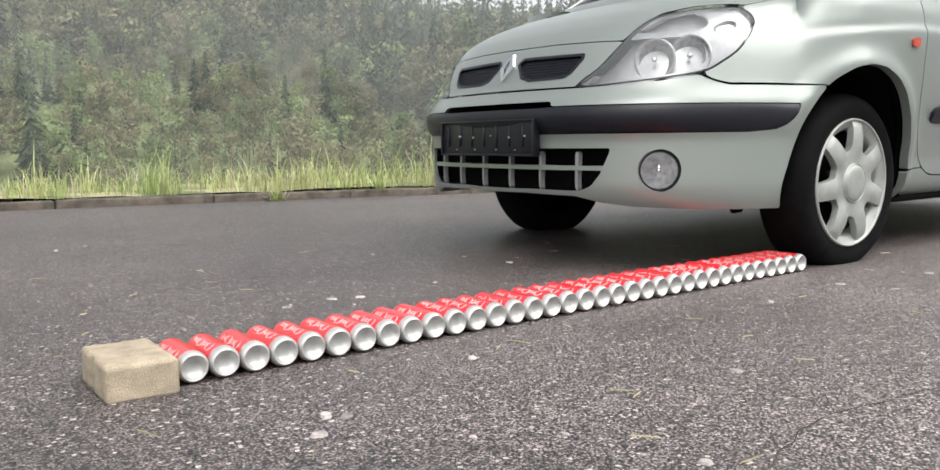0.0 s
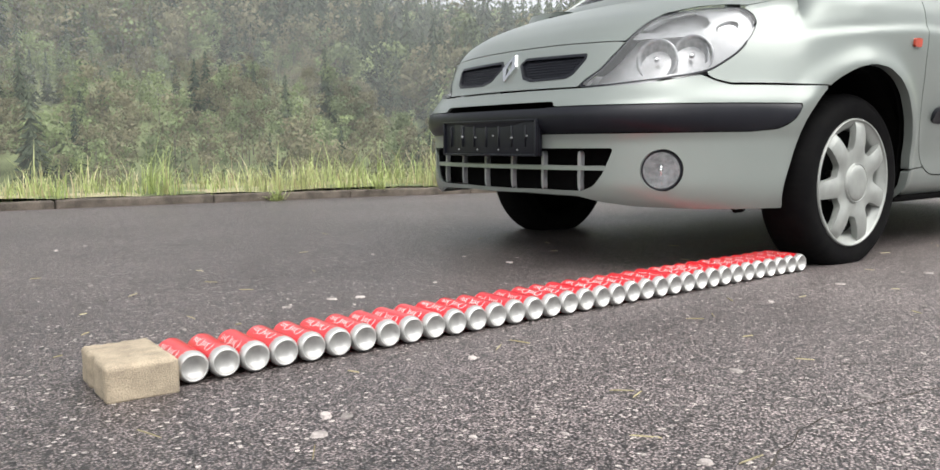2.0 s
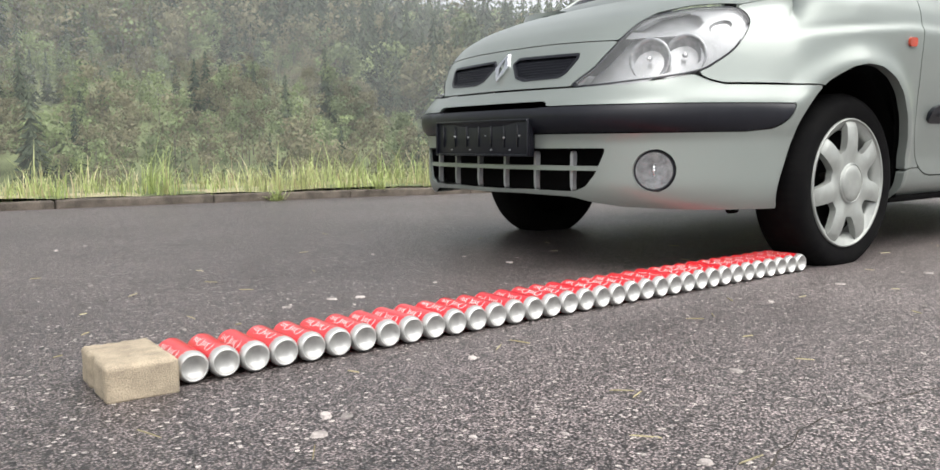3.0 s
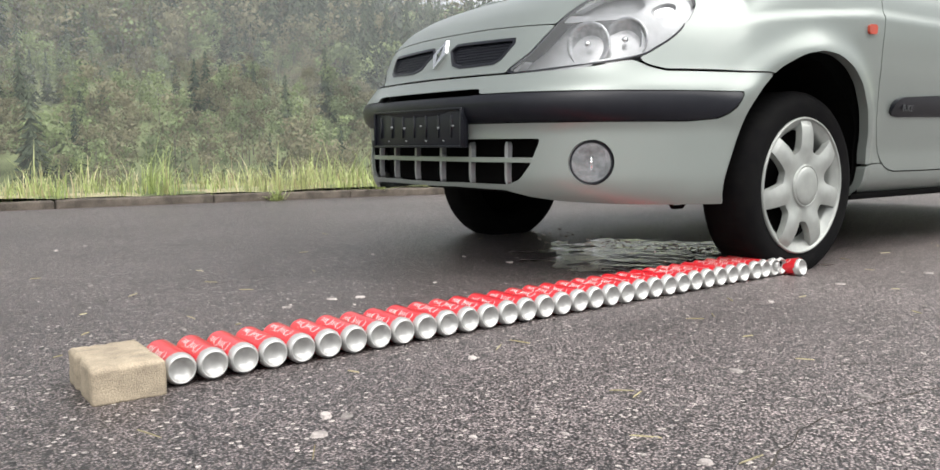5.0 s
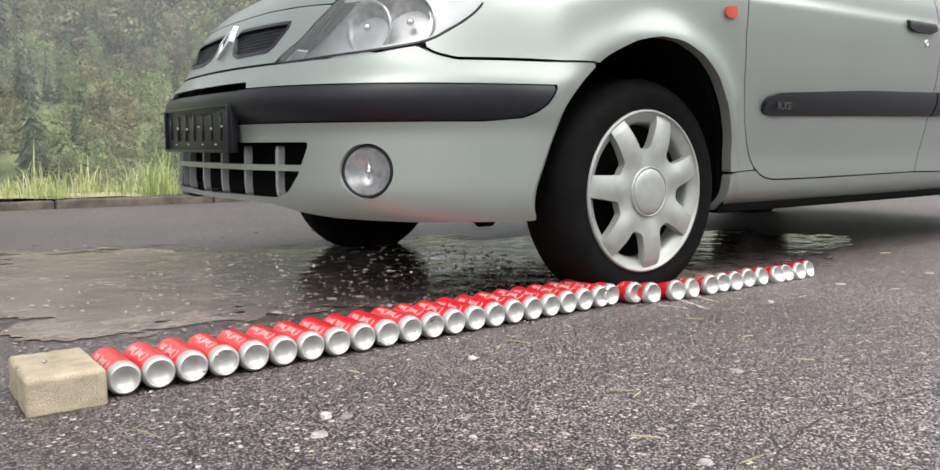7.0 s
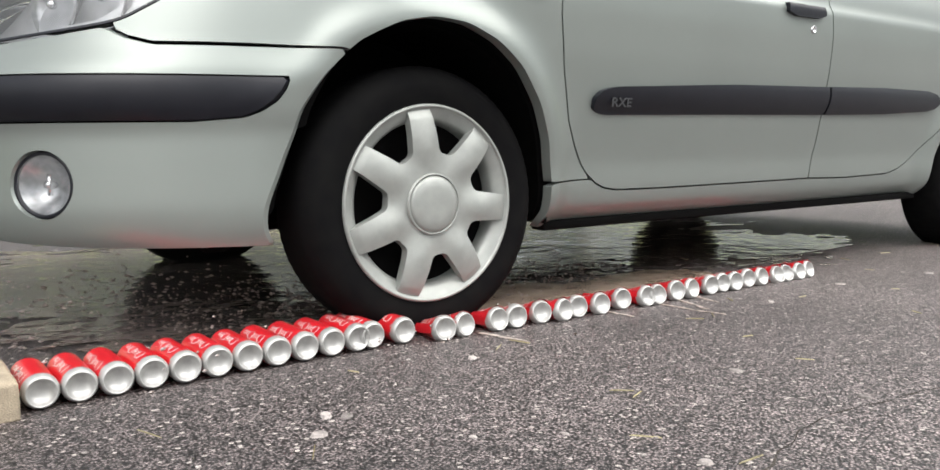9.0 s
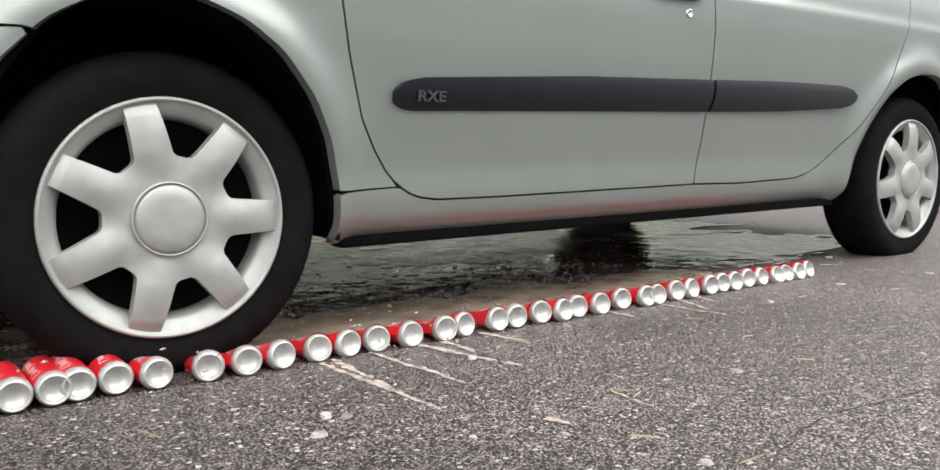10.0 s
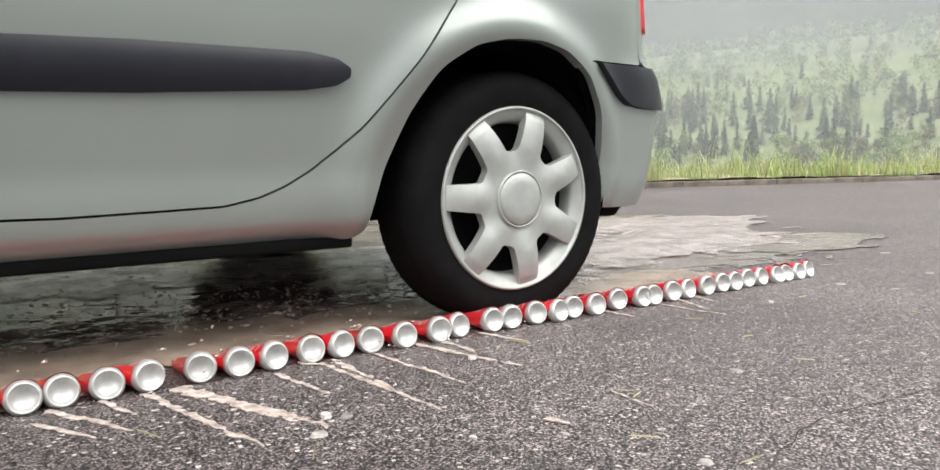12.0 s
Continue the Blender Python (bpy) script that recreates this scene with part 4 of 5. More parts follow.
        sheet("door_handle", hd, body_surf, (ux(3.78), ux(4.0), 0.76, 0.81), (0.01, 0.005), BLACKP, car, "black flap door handle", off=0.012, thick=0.014, flip=fl)
        sill = less(poly(uz((2.94, 0.317), (3.10, 0.322), (3.3, 0.33), (4.4, 0.33), (4.95, 0.75), (5.0, 1.0), (5.70, 1.0), (5.70, 0.606), (5.44, 0.604), (5.3, 0.5), (4.84, 0.215), (4.6, 0.207), (2.94, 0.207))), door_f, door_r, arch_r, arch_f)
        sheet("rear_quarter", sill, body_surf, (ux(2.94), ux(5.72), 0.2, 1.0), A, PAINT, car, thick=0.03, gap=0.002, flip=fl)
        mk = poly(uz((2.868, 0.738), (2.868, 0.758), (2.875, 0.763), (2.905, 0.763), (2.912, 0.758), (2.912, 0.738), (2.905, 0.733), (2.875, 0.733)))
        sheet("side_repeater", mk, body_surf, (ux(2.85), ux(2.93), 0.725, 0.77), (0.006, 0.005), AMBER, car, "small red-amber side lamp", off=0.008, thick=0.012, flip=fl)
        tl = poly([(ux(5.752), 0.695), (ux(5.80), 0.695), (ux(5.825), 0.95), (ux(5.752), 0.95)])
        sheet("tail_lamp", tl, body_surf, (ux(5.66), ux(5.82), 0.66, 0.97), A, REDLENS, car, "red tail lamp", off=0.01, thick=0.02, flip=fl)
    # rear
    rb = less(poly([(ux(5.40), 0.602), (ux(5.70), 0.604), (ULEN, 0.604), (ULEN, 0.24), (ux(5.62), 0.245), (ux(5.50), 0.25), (ux(5.40), 0.25)]), arch_r)
    rs = poly([(ux(5.455), 0.600), (ux(5.64), 0.602), (ULEN, 0.60), (ULEN, 0.50), (ux(5.66), 0.497), (ux(5.60), 0.505), (ux(5.555), 0.53), (ux(5.50), 0.57)])
    tail = poly([(ux(5.705), 0.608), (ULEN, 0.608), (ULEN, 1.0), (ux(5.705), 1.0)])
    for fl in (False, True):
        sheet("rear_bumper", less(rb, rs), body_surf, (ux(5.38), ULEN, 0.21, 0.62), A, PAINT, car, thick=0.02, gap=0.001, flip=fl)
        sheet("rear_strip", rs, body_surf, (ux(5.42), ULEN, 0.48, 0.61), A, BLACKP, car, "grey-black plastic rear bumper strip", off=0.018, thick=0.02, flip=fl)
        sheet("tailgate", tail, body_surf, (ux(5.7), ULEN, 0.6, 1.0), B, PAINT, car, thick=0.02, gap=0.001, flip=fl)
        # inner shell and wheel houses, near-black: shade inside is put into the colour
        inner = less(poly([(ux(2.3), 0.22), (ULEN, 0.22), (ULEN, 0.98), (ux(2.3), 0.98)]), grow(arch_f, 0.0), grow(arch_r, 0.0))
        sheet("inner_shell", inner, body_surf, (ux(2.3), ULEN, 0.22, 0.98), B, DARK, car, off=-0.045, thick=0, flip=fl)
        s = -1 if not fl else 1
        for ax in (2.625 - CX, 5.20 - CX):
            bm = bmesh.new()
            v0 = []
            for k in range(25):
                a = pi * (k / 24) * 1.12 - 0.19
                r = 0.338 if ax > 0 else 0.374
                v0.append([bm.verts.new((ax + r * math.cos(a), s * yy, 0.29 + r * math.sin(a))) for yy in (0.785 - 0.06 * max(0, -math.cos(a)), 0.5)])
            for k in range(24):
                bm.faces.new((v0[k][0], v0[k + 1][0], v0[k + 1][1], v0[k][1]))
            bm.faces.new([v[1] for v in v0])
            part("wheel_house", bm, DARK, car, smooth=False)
    # upper body: pillars and roof round the glass
    wins = [poly([(2.98, 0.03), (4.0, 0.03), (4.0, 0.2), (3.5, 0.2)]), poly([(4.1, 0.03), (5.2, 0.03), (5.1, 0.2), (4.1, 0.2)])]
    wins += [(lambda f: lambda u, v: f(u, 1 - v))(f) for f in wins]
    wins += [poly([(2.68, 0.2), (3.42, 0.28), (3.42, 0.72), (2.68, 0.8)]), poly([(5.42, 0.3), (5.78, 0.22), (5.78, 0.78), (5.42, 0.7)])]
    sheet("roof", less(poly([(2.5, -0.1), (5.9, -0.1), (5.9, 1.1), (2.5, 1.1)]), *wins), cab, (2.6, 5.84, 0, 1), (0.04, 0.0125), PAINT, car, thick=0.02)
    for wd in wins:
        sheet("window", grow(wd, 0.004), cab, (2.62, 5.82, 0.0, 1), (0.06, 0.02), WINDOW, car, "tinted glass", off=-0.008, thick=0.004)
    # underbody in the same near-black, with its shade in the colour
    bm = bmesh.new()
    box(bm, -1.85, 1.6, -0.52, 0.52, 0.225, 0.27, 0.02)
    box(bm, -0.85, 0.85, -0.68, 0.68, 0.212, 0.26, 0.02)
    # front plate added to block light under the nose
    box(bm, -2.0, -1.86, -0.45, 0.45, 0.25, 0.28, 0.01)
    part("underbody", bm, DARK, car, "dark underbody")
    # near-black strip along the lower edge of each sill
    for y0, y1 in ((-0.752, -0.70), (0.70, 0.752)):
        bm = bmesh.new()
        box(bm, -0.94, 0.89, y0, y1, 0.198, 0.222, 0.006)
        part("sill_flange", bm, DARK, car, "near-black strip under the sill")
    bm = bmesh.new()
    pts = [Vector((2.19 - CX, -0.66, 0.228)), Vector((2.21 - CX, -0.66, 0.207)), Vector((2.25 - CX, -0.66, 0.207)), Vector((2.27 - CX, -0.66, 0.228))]
    for a, b in zip(pts, pts[1:]):
        rod(bm, a, b, 0.006)
    part("tow_eye", bm, DARK, car, "dark steel towing eye")
    return car


def build_wheel(car, front, near):
    """A wheel with its own turning pose; its face looks to -y (near side)."""
    w = new("wheel")
    w.parent = car
    w["label"] = "black tyre with a seven-spoke silver hubcap"
    bm = bmesh.new()
    half = 0.088
    prof = [(0.195, -half + 0.012), (0.205, -half + 0.006), (0.222, -half + 0.001), (0.248, -half - 0.004), (0.268, -half + 0.001), (0.281, -half + 0.012), (0.2905, -half + 0.028), (0.2938, -0.045),
            (0.294, 0.0), (0.2938, 0.045), (0.2905, half - 0.028), (0.281, half - 0.012), (0.268, half - 0.001), (0.248, half + 0.004), (0.222, half), (0.195, half - 0.012), (0.19, 0.05), (0.19, -0.05)]
    lathe(bm, prof, 216, closed=True)
    for v in bm.verts:
        r = math.hypot(v.co.x, v.co.z)
        if r > 0.279:
            k = int(round(math.atan2(v.co.x, v.co.z) / (2 * pi) * 216)) % 3
            if k == 0:
                v.co.x *= 1 - 0.0013 / r
                v.co.z *= 1 - 0.0013 / r
    part("tyre", bm, RUBBER, w, "black rubber tyre")

    def cap(t, r, off=0.0):
        # a shallow dish; r from the hub, t the angle
        y = -half - 0.004 + 0.02 * np.clip((r - 0.14) / 0.07, 0, 1) ** 2 * 0.6 - 0.004 * np.exp(-((r - 0.12) / 0.05) ** 2)
        # spokes stand proud and are rounded
        ph = (t * 7 / (2 * pi)) % 1.0
        y = y - 0.006 * np.cos((ph - 0.5) * 2 * pi) * -1 * np.clip((r - 0.07) / 0.05, 0, 1) * np.clip((0.205 - r) / 0.02, 0, 1)
        return np.stack([r * np.sin(t), y - off, r * np.cos(t)], -1)
    seg = 2 * pi / 7

    def open_k(t, r):
        # openings widen outwards from a rounded inner end; distances are in metres
        d = np.full(np.shape(t), 9.0)
        for k in range(8):
            a = np.abs(t - seg * (k + 0.5)) * r
            flank = (a - 0.0225 - 0.52 * (r - 0.124)) * 0.887
            inner, outer = 0.111 - r, r - 0.2035
            p, q = np.maximum(flank + 0.009, 0), np.maximum(inner + 0.009, 0)
            soft_corner = np.hypot(p, q) - 0.009
            one = np.maximum(np.maximum(flank, soft_corner), outer)
            d = np.minimum(d, one)
        return d
    disc = lambda t, r: np.maximum(r - 0.2105, 0.046 - r)
    sheet("hubcap", less(disc, open_k), cap, (0, 2 * pi, 0.044, 0.212), (2 * pi / 280, 0.0035), HUBCAP, w, "silver plastic seven-spoke hubcap", thick=0.022)
    bm = bmesh.new()
    lathe(bm, [(0.0, -half - 0.017), (0.035, -half - 0.0165), (0.054, -half - 0.0145), (0.0605, -half - 0.010), (0.063, -half + 0.004)], 48)
    part("centre_cap", bm, HUBCAP, w, "round silver centre cap")
    bm = bmesh.new()
    lathe(bm, [(0.0615, -half - 0.002), (0.062, -half - 0.0115), (0.0650, -half - 0.0115), (0.0665, -half - 0.002)], 48)
    part("cap_ring", bm, HUBCAP, w)
    bm = bmesh.new()
    lathe(bm, [(0.203, -half + 0.010), (0.205, -half - 0.002), (0.210, -half - 0.003), (0.2125, -half + 0.002), (0.2125, -half + 0.012)], 96)
    part("rim_edge", bm, HUBCAP, w)
    bm = bmesh.new()
    lathe(bm, [(0.2075, -half + 0.001), (0.198, -half + 0.006), (0.184, -half + 0.013), (0.177, -half + 0.021), (0.174, -half + 0.05)], 96)
    part("barrel", bm, HUBCAP, w, "silver inner slope of the wheel cover")
    bm = bmesh.new()
    lathe(bm, [(0.0, -0.02), (0.12, -0.02), (0.15, -0.035), (0.192, -0.04)], 48)
    part("steel_rim", bm, DARK, w, "dark steel rim")
    bm = bmesh.new()
    for k in range(4):
        a = 2 * pi * k / 4 + 0.4
        rod(bm, (0.06 * math.sin(a), -0.05, 0.06 * math.cos(a)), (0.06 * math.sin(a), -0.02, 0.06 * math.cos(a)), 0.012, 8)
    rod(bm, (0, -0.06, 0), (0, -0.02, 0), 0.045, 20)
    part("wheel_nuts", bm, mat("rusty_steel", (0.06, 0.05, 0.045), 0.6, 0.6), w)
    return w
car = build_car()
WHEELS = []
first = build_wheel(car, True, True)
for ax, near in ((AX_F, 1), (AX_R, 1), (AX_F, -1), (AX_R, -1)):
    if not WHEELS:
        w = first
    else:
        w = first.copy()
        scene.collection.objects.link(w)
        for o in first.children:
            c = o.copy()
            scene.collection.objects.link(c)
            c.parent = w
    WHEELS.append((w, ax, near))


# ---- the paver and the cans ----
def paver():
    bm = bmesh.new()
    box(bm, -0.0575, 0.0575, 0, 0.18, 0, 0.060)
    top = [e for e in bm.edges if min(v.co.z for v in e.verts) > 0.05]
    bmesh.ops.bevel(bm, geom=top, offset=0.0055, segments=1, affect="EDGES")
    up = [e for e in bm.edges if abs(e.verts[0].co.z - e.verts[1].co.z) > 0.03]
    bmesh.ops.bevel(bm, geom=up, offset=0.003, segments=1, affect="EDGES")
    bmesh.ops.subdivide_edges(bm, edges=[e for e in bm.edges if e.calc_length() > 0.03], cuts=14, use_grid_fill=True)
    for v in bm.verts:
        v.co += 0.0012 * noise.noise_vector(v.co * 60) + 0.0009 * noise.noise_vector(v.co * 190)
        # worn, crumbled arrises
        e = min(0.0575 - abs(v.co.x), v.co.y, 0.18 - v.co.y)
        if v.co.z > 0.045 and e < 0.012:
            v.co.z -= 0.004 * max(0, noise.noise(v.co * 70 + Vector((3, 1, 0))))
        # the upright groove of the spacer on the short side
        if v.co.x < -0.05 and abs(v.co.y - 0.10) < 0.012 and v.co.z < 0.055:
            v.co.x += 0.004
    ob = part("paving_stone", bm, CONCRETE)
    return tagged(ob, "weathered sandy concrete paving stone holding the cans", "paving stone")


PAVER = paver()
R_CAN, L_CAN, N_STRIP = 0.0285, 0.140, 10
HINGE = 0.013


def strip_pose(phi, crushed, rnd):
    """A strip of the can's wall, hinged at the ring; flattened it lies fanned out on the ground."""
    r = R_CAN - 0.0005
    x, z = r * math.sin(phi), r * math.cos(phi)
    if not crushed:
        return Matrix.Translation((x, HINGE, z)) @ Matrix.Rotation(phi, 4, "Y")
    L = L_CAN - HINGE
    fold = phi if abs(phi) <= pi / 2 else math.copysign(pi - abs(phi), phi)
    far_x = r * fold * 0.95 + rnd.uniform(-0.004, 0.004)
    far_z = -R_CAN + (0.009 if abs(phi) <= pi / 2 else 0.002) + rnd.uniform(0, 0.006)
    yaw = -math.asin(max(-0.9, min(0.9, (far_x - x) / L)))
    pitch = math.asin(max(-0.9, min(0.9, (far_z - z) / L)))
    roll = phi * 0.85 if abs(phi) <= pi / 2 else phi
    return Matrix.Translation((x, HINGE, z)) @ Matrix.Rotation(yaw, 4, "Z") @ Matrix.Rotation(pitch, 4, "X") @ Matrix.Rotation(roll, 4, "Y")


def can_strip_mesh(last):
    """A gently arched strip along y; its crown is the origin."""
    vs, fs, n = [], [], 4
    half = pi / N_STRIP * 1.12
    ys = [0, 0.004, 0.04, 0.08, 0.112, 0.12]
    for y in ys:
        for k in range(n + 1):
            a = -half + 2 * half * k / n
            vs.append((R_CAN * math.sin(a), y, R_CAN * (math.cos(a) - 1)))
    for i in range(len(ys) - 1):
        for k in range(n):
            p = i * (n + 1) + k
            fs.append((p, p + 1, p + n + 2, p + n + 1))
    me = bpy.data.meshes.new("side_strip")
    me.from_pydata(vs, [], fs)
    me.polygons.foreach_set("use_smooth", [True] * len(fs))
    me.materials.append(RED)
    return me


def swirl_mesh():
    """White script-like swirls as plain shapes on the strip."""
    vs, fs = [], []

    def ribbon(fn, n, w):
        i0 = len(vs)
        for k in range(n + 1):
            a, y, ww = fn(k / n)
            for sgn in (-1, 1):
                yy = y + sgn * w * ww
                vs.append((R_CAN * math.sin(a) * 1.012, yy, R_CAN * (math.cos(a) * 1.014 - 1) + 0.0002))
        for k in range(n):
            p = i0 + 2 * k
            fs.append((p, p + 1, p + 3, p + 2))
    for y0 in (0.030, 0.074):
        ribbon(lambda t: (0.33 * math.cos(t * 5.6 + 0.6), y0 + 0.010 * math.sin(t * 5.6 + 0.6), 0.6 + 0.5 * math.sin(pi * t)), 14, 0.0014)
        for j in range(3):
            ribbon(lambda t: (0.17 * math.cos(t * 6), y0 + 0.014 + j * 0.0075 + 0.0032 * math.sin(t * 6), 0.8), 9, 0.0009)
    ribbon(lambda t: (-0.3 + 0.12 * math.sin(t * 5), 0.02 + 0.085 * t, 0.4 + 0.8 * math.sin(pi * t)), 14, 0.0010)
    me = bpy.data.meshes.new("white_swirl")
    me.from_pydata(vs, [], fs)
    me.materials.append(WHITE)
    return me


def lathe_mesh(name, profile, n, material):
    bm = bmesh.new()
    lathe(bm, profile, n)
    bmesh.ops.recalc_face_normals(bm, faces=bm.faces)
    me = bpy.data.meshes.new(name)
    bm.to_mesh(me)
    bm.free()
    me.materials.append(material)
    me.polygons.foreach_set("use_smooth", [True] * len(me.polygons))
    return me


CANS = []


def cans():
    strip_me, swirl_me = can_strip_mesh(False), swirl_mesh()
    r = R_CAN
    base_me = lathe_mesh("base", [(0.0, 0.0135), (0.010, 0.0125), (0.017, 0.009), (0.0212, 0.002), (0.0224, 0.0), (0.0238, 0.0008), (0.0262, 0.0052), (r - 0.0004, 0.0105), (r - 0.0004, 0.018)], 32, ALU)
    lid_me = lathe_mesh("lid", [(0.0, 0.003), (0.02, 0.003), (0.0215, -0.002), (0.0235, 0.004), (0.0245, 0.003), (0.0245, 0.0), (r - 0.001, -0.011)], 24, ALU)
    tab_me = lathe_mesh("pull_tab", [(0.003, 0.004), (0.006, 0.0055), (0.009, 0.004), (0.006, 0.0035)], 14, ALU)
    for i in range(35):
        rnd = random.Random(100 + i)
        can = tagged(new("drink_can"), "red drink can lying on the asphalt, crushed by the wheel", "can", "row of cans before the car")
        base = new("base", base_me)
        base.parent, base["label"] = can, "pale aluminium can base"
        strips = []
        turn = rnd.uniform(-0.25, 0.25)
        for k in range(N_STRIP):
            phi = (2 * pi * k / N_STRIP + turn + pi) % (2 * pi) - pi
            st = new("side_strip", strip_me)
            st.parent = can
            if k in (9, 4):
                sw = new("white_swirl", swirl_me)
                sw.parent = st
            strips.append((st, strip_pose(phi, False, rnd), strip_pose(phi, True, rnd)))
        lid = new("lid", lid_me)
        lid.parent, lid["label"] = can, "aluminium can lid"
        tb = new("pull_tab", tab_me)
        tb.parent = lid
        a = Matrix.Translation((0, L_CAN - 0.003, 0))
        b = Matrix.Translation((rnd.uniform(-0.01, 0.01), L_CAN + rnd.uniform(-0.01, 0.03), -R_CAN + 0.004)) @ Matrix.Rotation(pi / 2 - rnd.uniform(-0.1, 0.12), 4, "X")
        CANS.append((can, strips, (lid, a, b), rnd, base))


cans()


# ---- spilt drink: wet film, foam streaks, flying drops ----
def wet_pieces():
    """Thin glossy films that well up on the asphalt as the cans burst."""
    rnd = random.Random(21)
    out = []
    for x, y, rx, ry, t in ((2.35, 2.05, 0.62, 0.55, 4.75), (2.0, 2.35, 0.75, 0.8, 5.25), (1.55, 2.25, 0.7, 0.75, 5.75), (1.1, 2.45, 0.75, 0.9, 6.2), (2.75, 2.1, 0.75, 0.6, 6.25),
                            (0.55, 2.7, 0.75, 1.1, 6.8), (1.5, 3.2, 1.2, 0.9, 7.25), (0.9, 2.0, 0.8, 0.5, 8.6), (0.25, 2.1, 0.7, 0.6, 9.3), (2.6, 2.9, 1.2, 0.8, 8.2), (3.0, 1.95, 0.6, 0.35, 10.8)):
        seed = rnd.uniform(0, 50)

        def sdf(u, v, x=x, y=y, rx=rx, ry=ry, seed=seed):
            f = np.empty(np.shape(u))
            for k in np.ndindex(f.shape):
                a, b = u[k], v[k]
                r = math.hypot(a / rx, b / ry)
                f[k] = 0.25 * (r - 0.72 + 0.3 * noise.noise((a * 3, b * 6, seed)) + 0.30 * noise.noise((a * 9, b * 22, seed)) * (0.3 + r) + 0.22 * noise.noise((a * 30, b * 60, seed)) * r)
            return f
        ob = sheet("puddle", sdf, lambda u, v, o: np.stack([u, v, 0 * u + o], -1), (-rx, rx, -ry, ry), (0.022, 0.022), WET, None, thick=0.0)
        tagged(ob, "shallow puddle of spilt cola on the asphalt", "puddle", "puddles under the car")
        out.append((ob, x, y, t, len(out)))
    for x, y, rx, ry, t in ((0.22, 1.66, 0.36, 0.24, 10.3), (0.62, 1.66, 0.34, 0.23, 9.8), (1.0, 1.66, 0.34, 0.22, 9.2), (1.4, 1.66, 0.34, 0.2, 8.4), (1.85, 1.66, 0.34, 0.16, 6.75)):
        seed = rnd.uniform(0, 50)

        def pool(u, v, rx=rx, ry=ry, seed=seed):
            f = np.empty(np.shape(u))
            for k in np.ndindex(f.shape):
                a, b = u[k], v[k]
                f[k] = 0.1 * (math.hypot(a / rx, b / ry) - 0.8 + 0.35 * noise.noise((a * 8, b * 14, seed)))
            return f
        ob = sheet("cola_pool", pool, lambda u, v, o: np.stack([u, v, 0 * u + o], -1), (-rx, rx, -ry, ry), (0.012, 0.012), COLA, None, thick=0.001)
        tagged(ob, "brown foamy cola pooled behind the crushed cans", "cola pool", "cola pools behind the cans")
        out.append((ob, x, y, t, len(out)))
    # foam films whose pale colour stands in for sky mirrored on wet ground
    for x, y, rx, ry, t in ((2.75, 2.25, 0.75, 0.42, 10.15), (2.15, 2.15, 0.6, 0.36, 10.6), (3.2, 2.75, 0.8, 0.5, 10.3), (1.9, 2.55, 0.75, 0.4, 9.15), (1.3, 2.6, 0.7, 0.42, 10.2), (0.65, 2.7, 0.75, 0.45, 11.0), (1.4, 2.15, 0.5, 0.26, 11.2)):
        seed = rnd.uniform(0, 50)

        def froth_sheen(u, v, rx=rx, ry=ry, seed=seed):
            f = np.empty(np.shape(u))
            for k in np.ndindex(f.shape):
                a, b = u[k], v[k]
                f[k] = 0.15 * (math.hypot(a / rx, b / ry) - 0.74 + 0.4 * noise.noise((a * 4, b * 9, seed)) + 0.22 * noise.noise((a * 16, b * 34, seed)))
            return f
        ob = sheet("foam_film", froth_sheen, lambda u, v, o: np.stack([u, v, 0 * u + o], -1), (-rx, rx, -ry, ry), (0.02, 0.018), FILM, None, thick=0.0)
        tagged(ob, "thin foamy cola film with sky reflection painted pale", "foam film", "foam films behind the car")
        out.append((ob, x, y, t, len(out)))
    return out


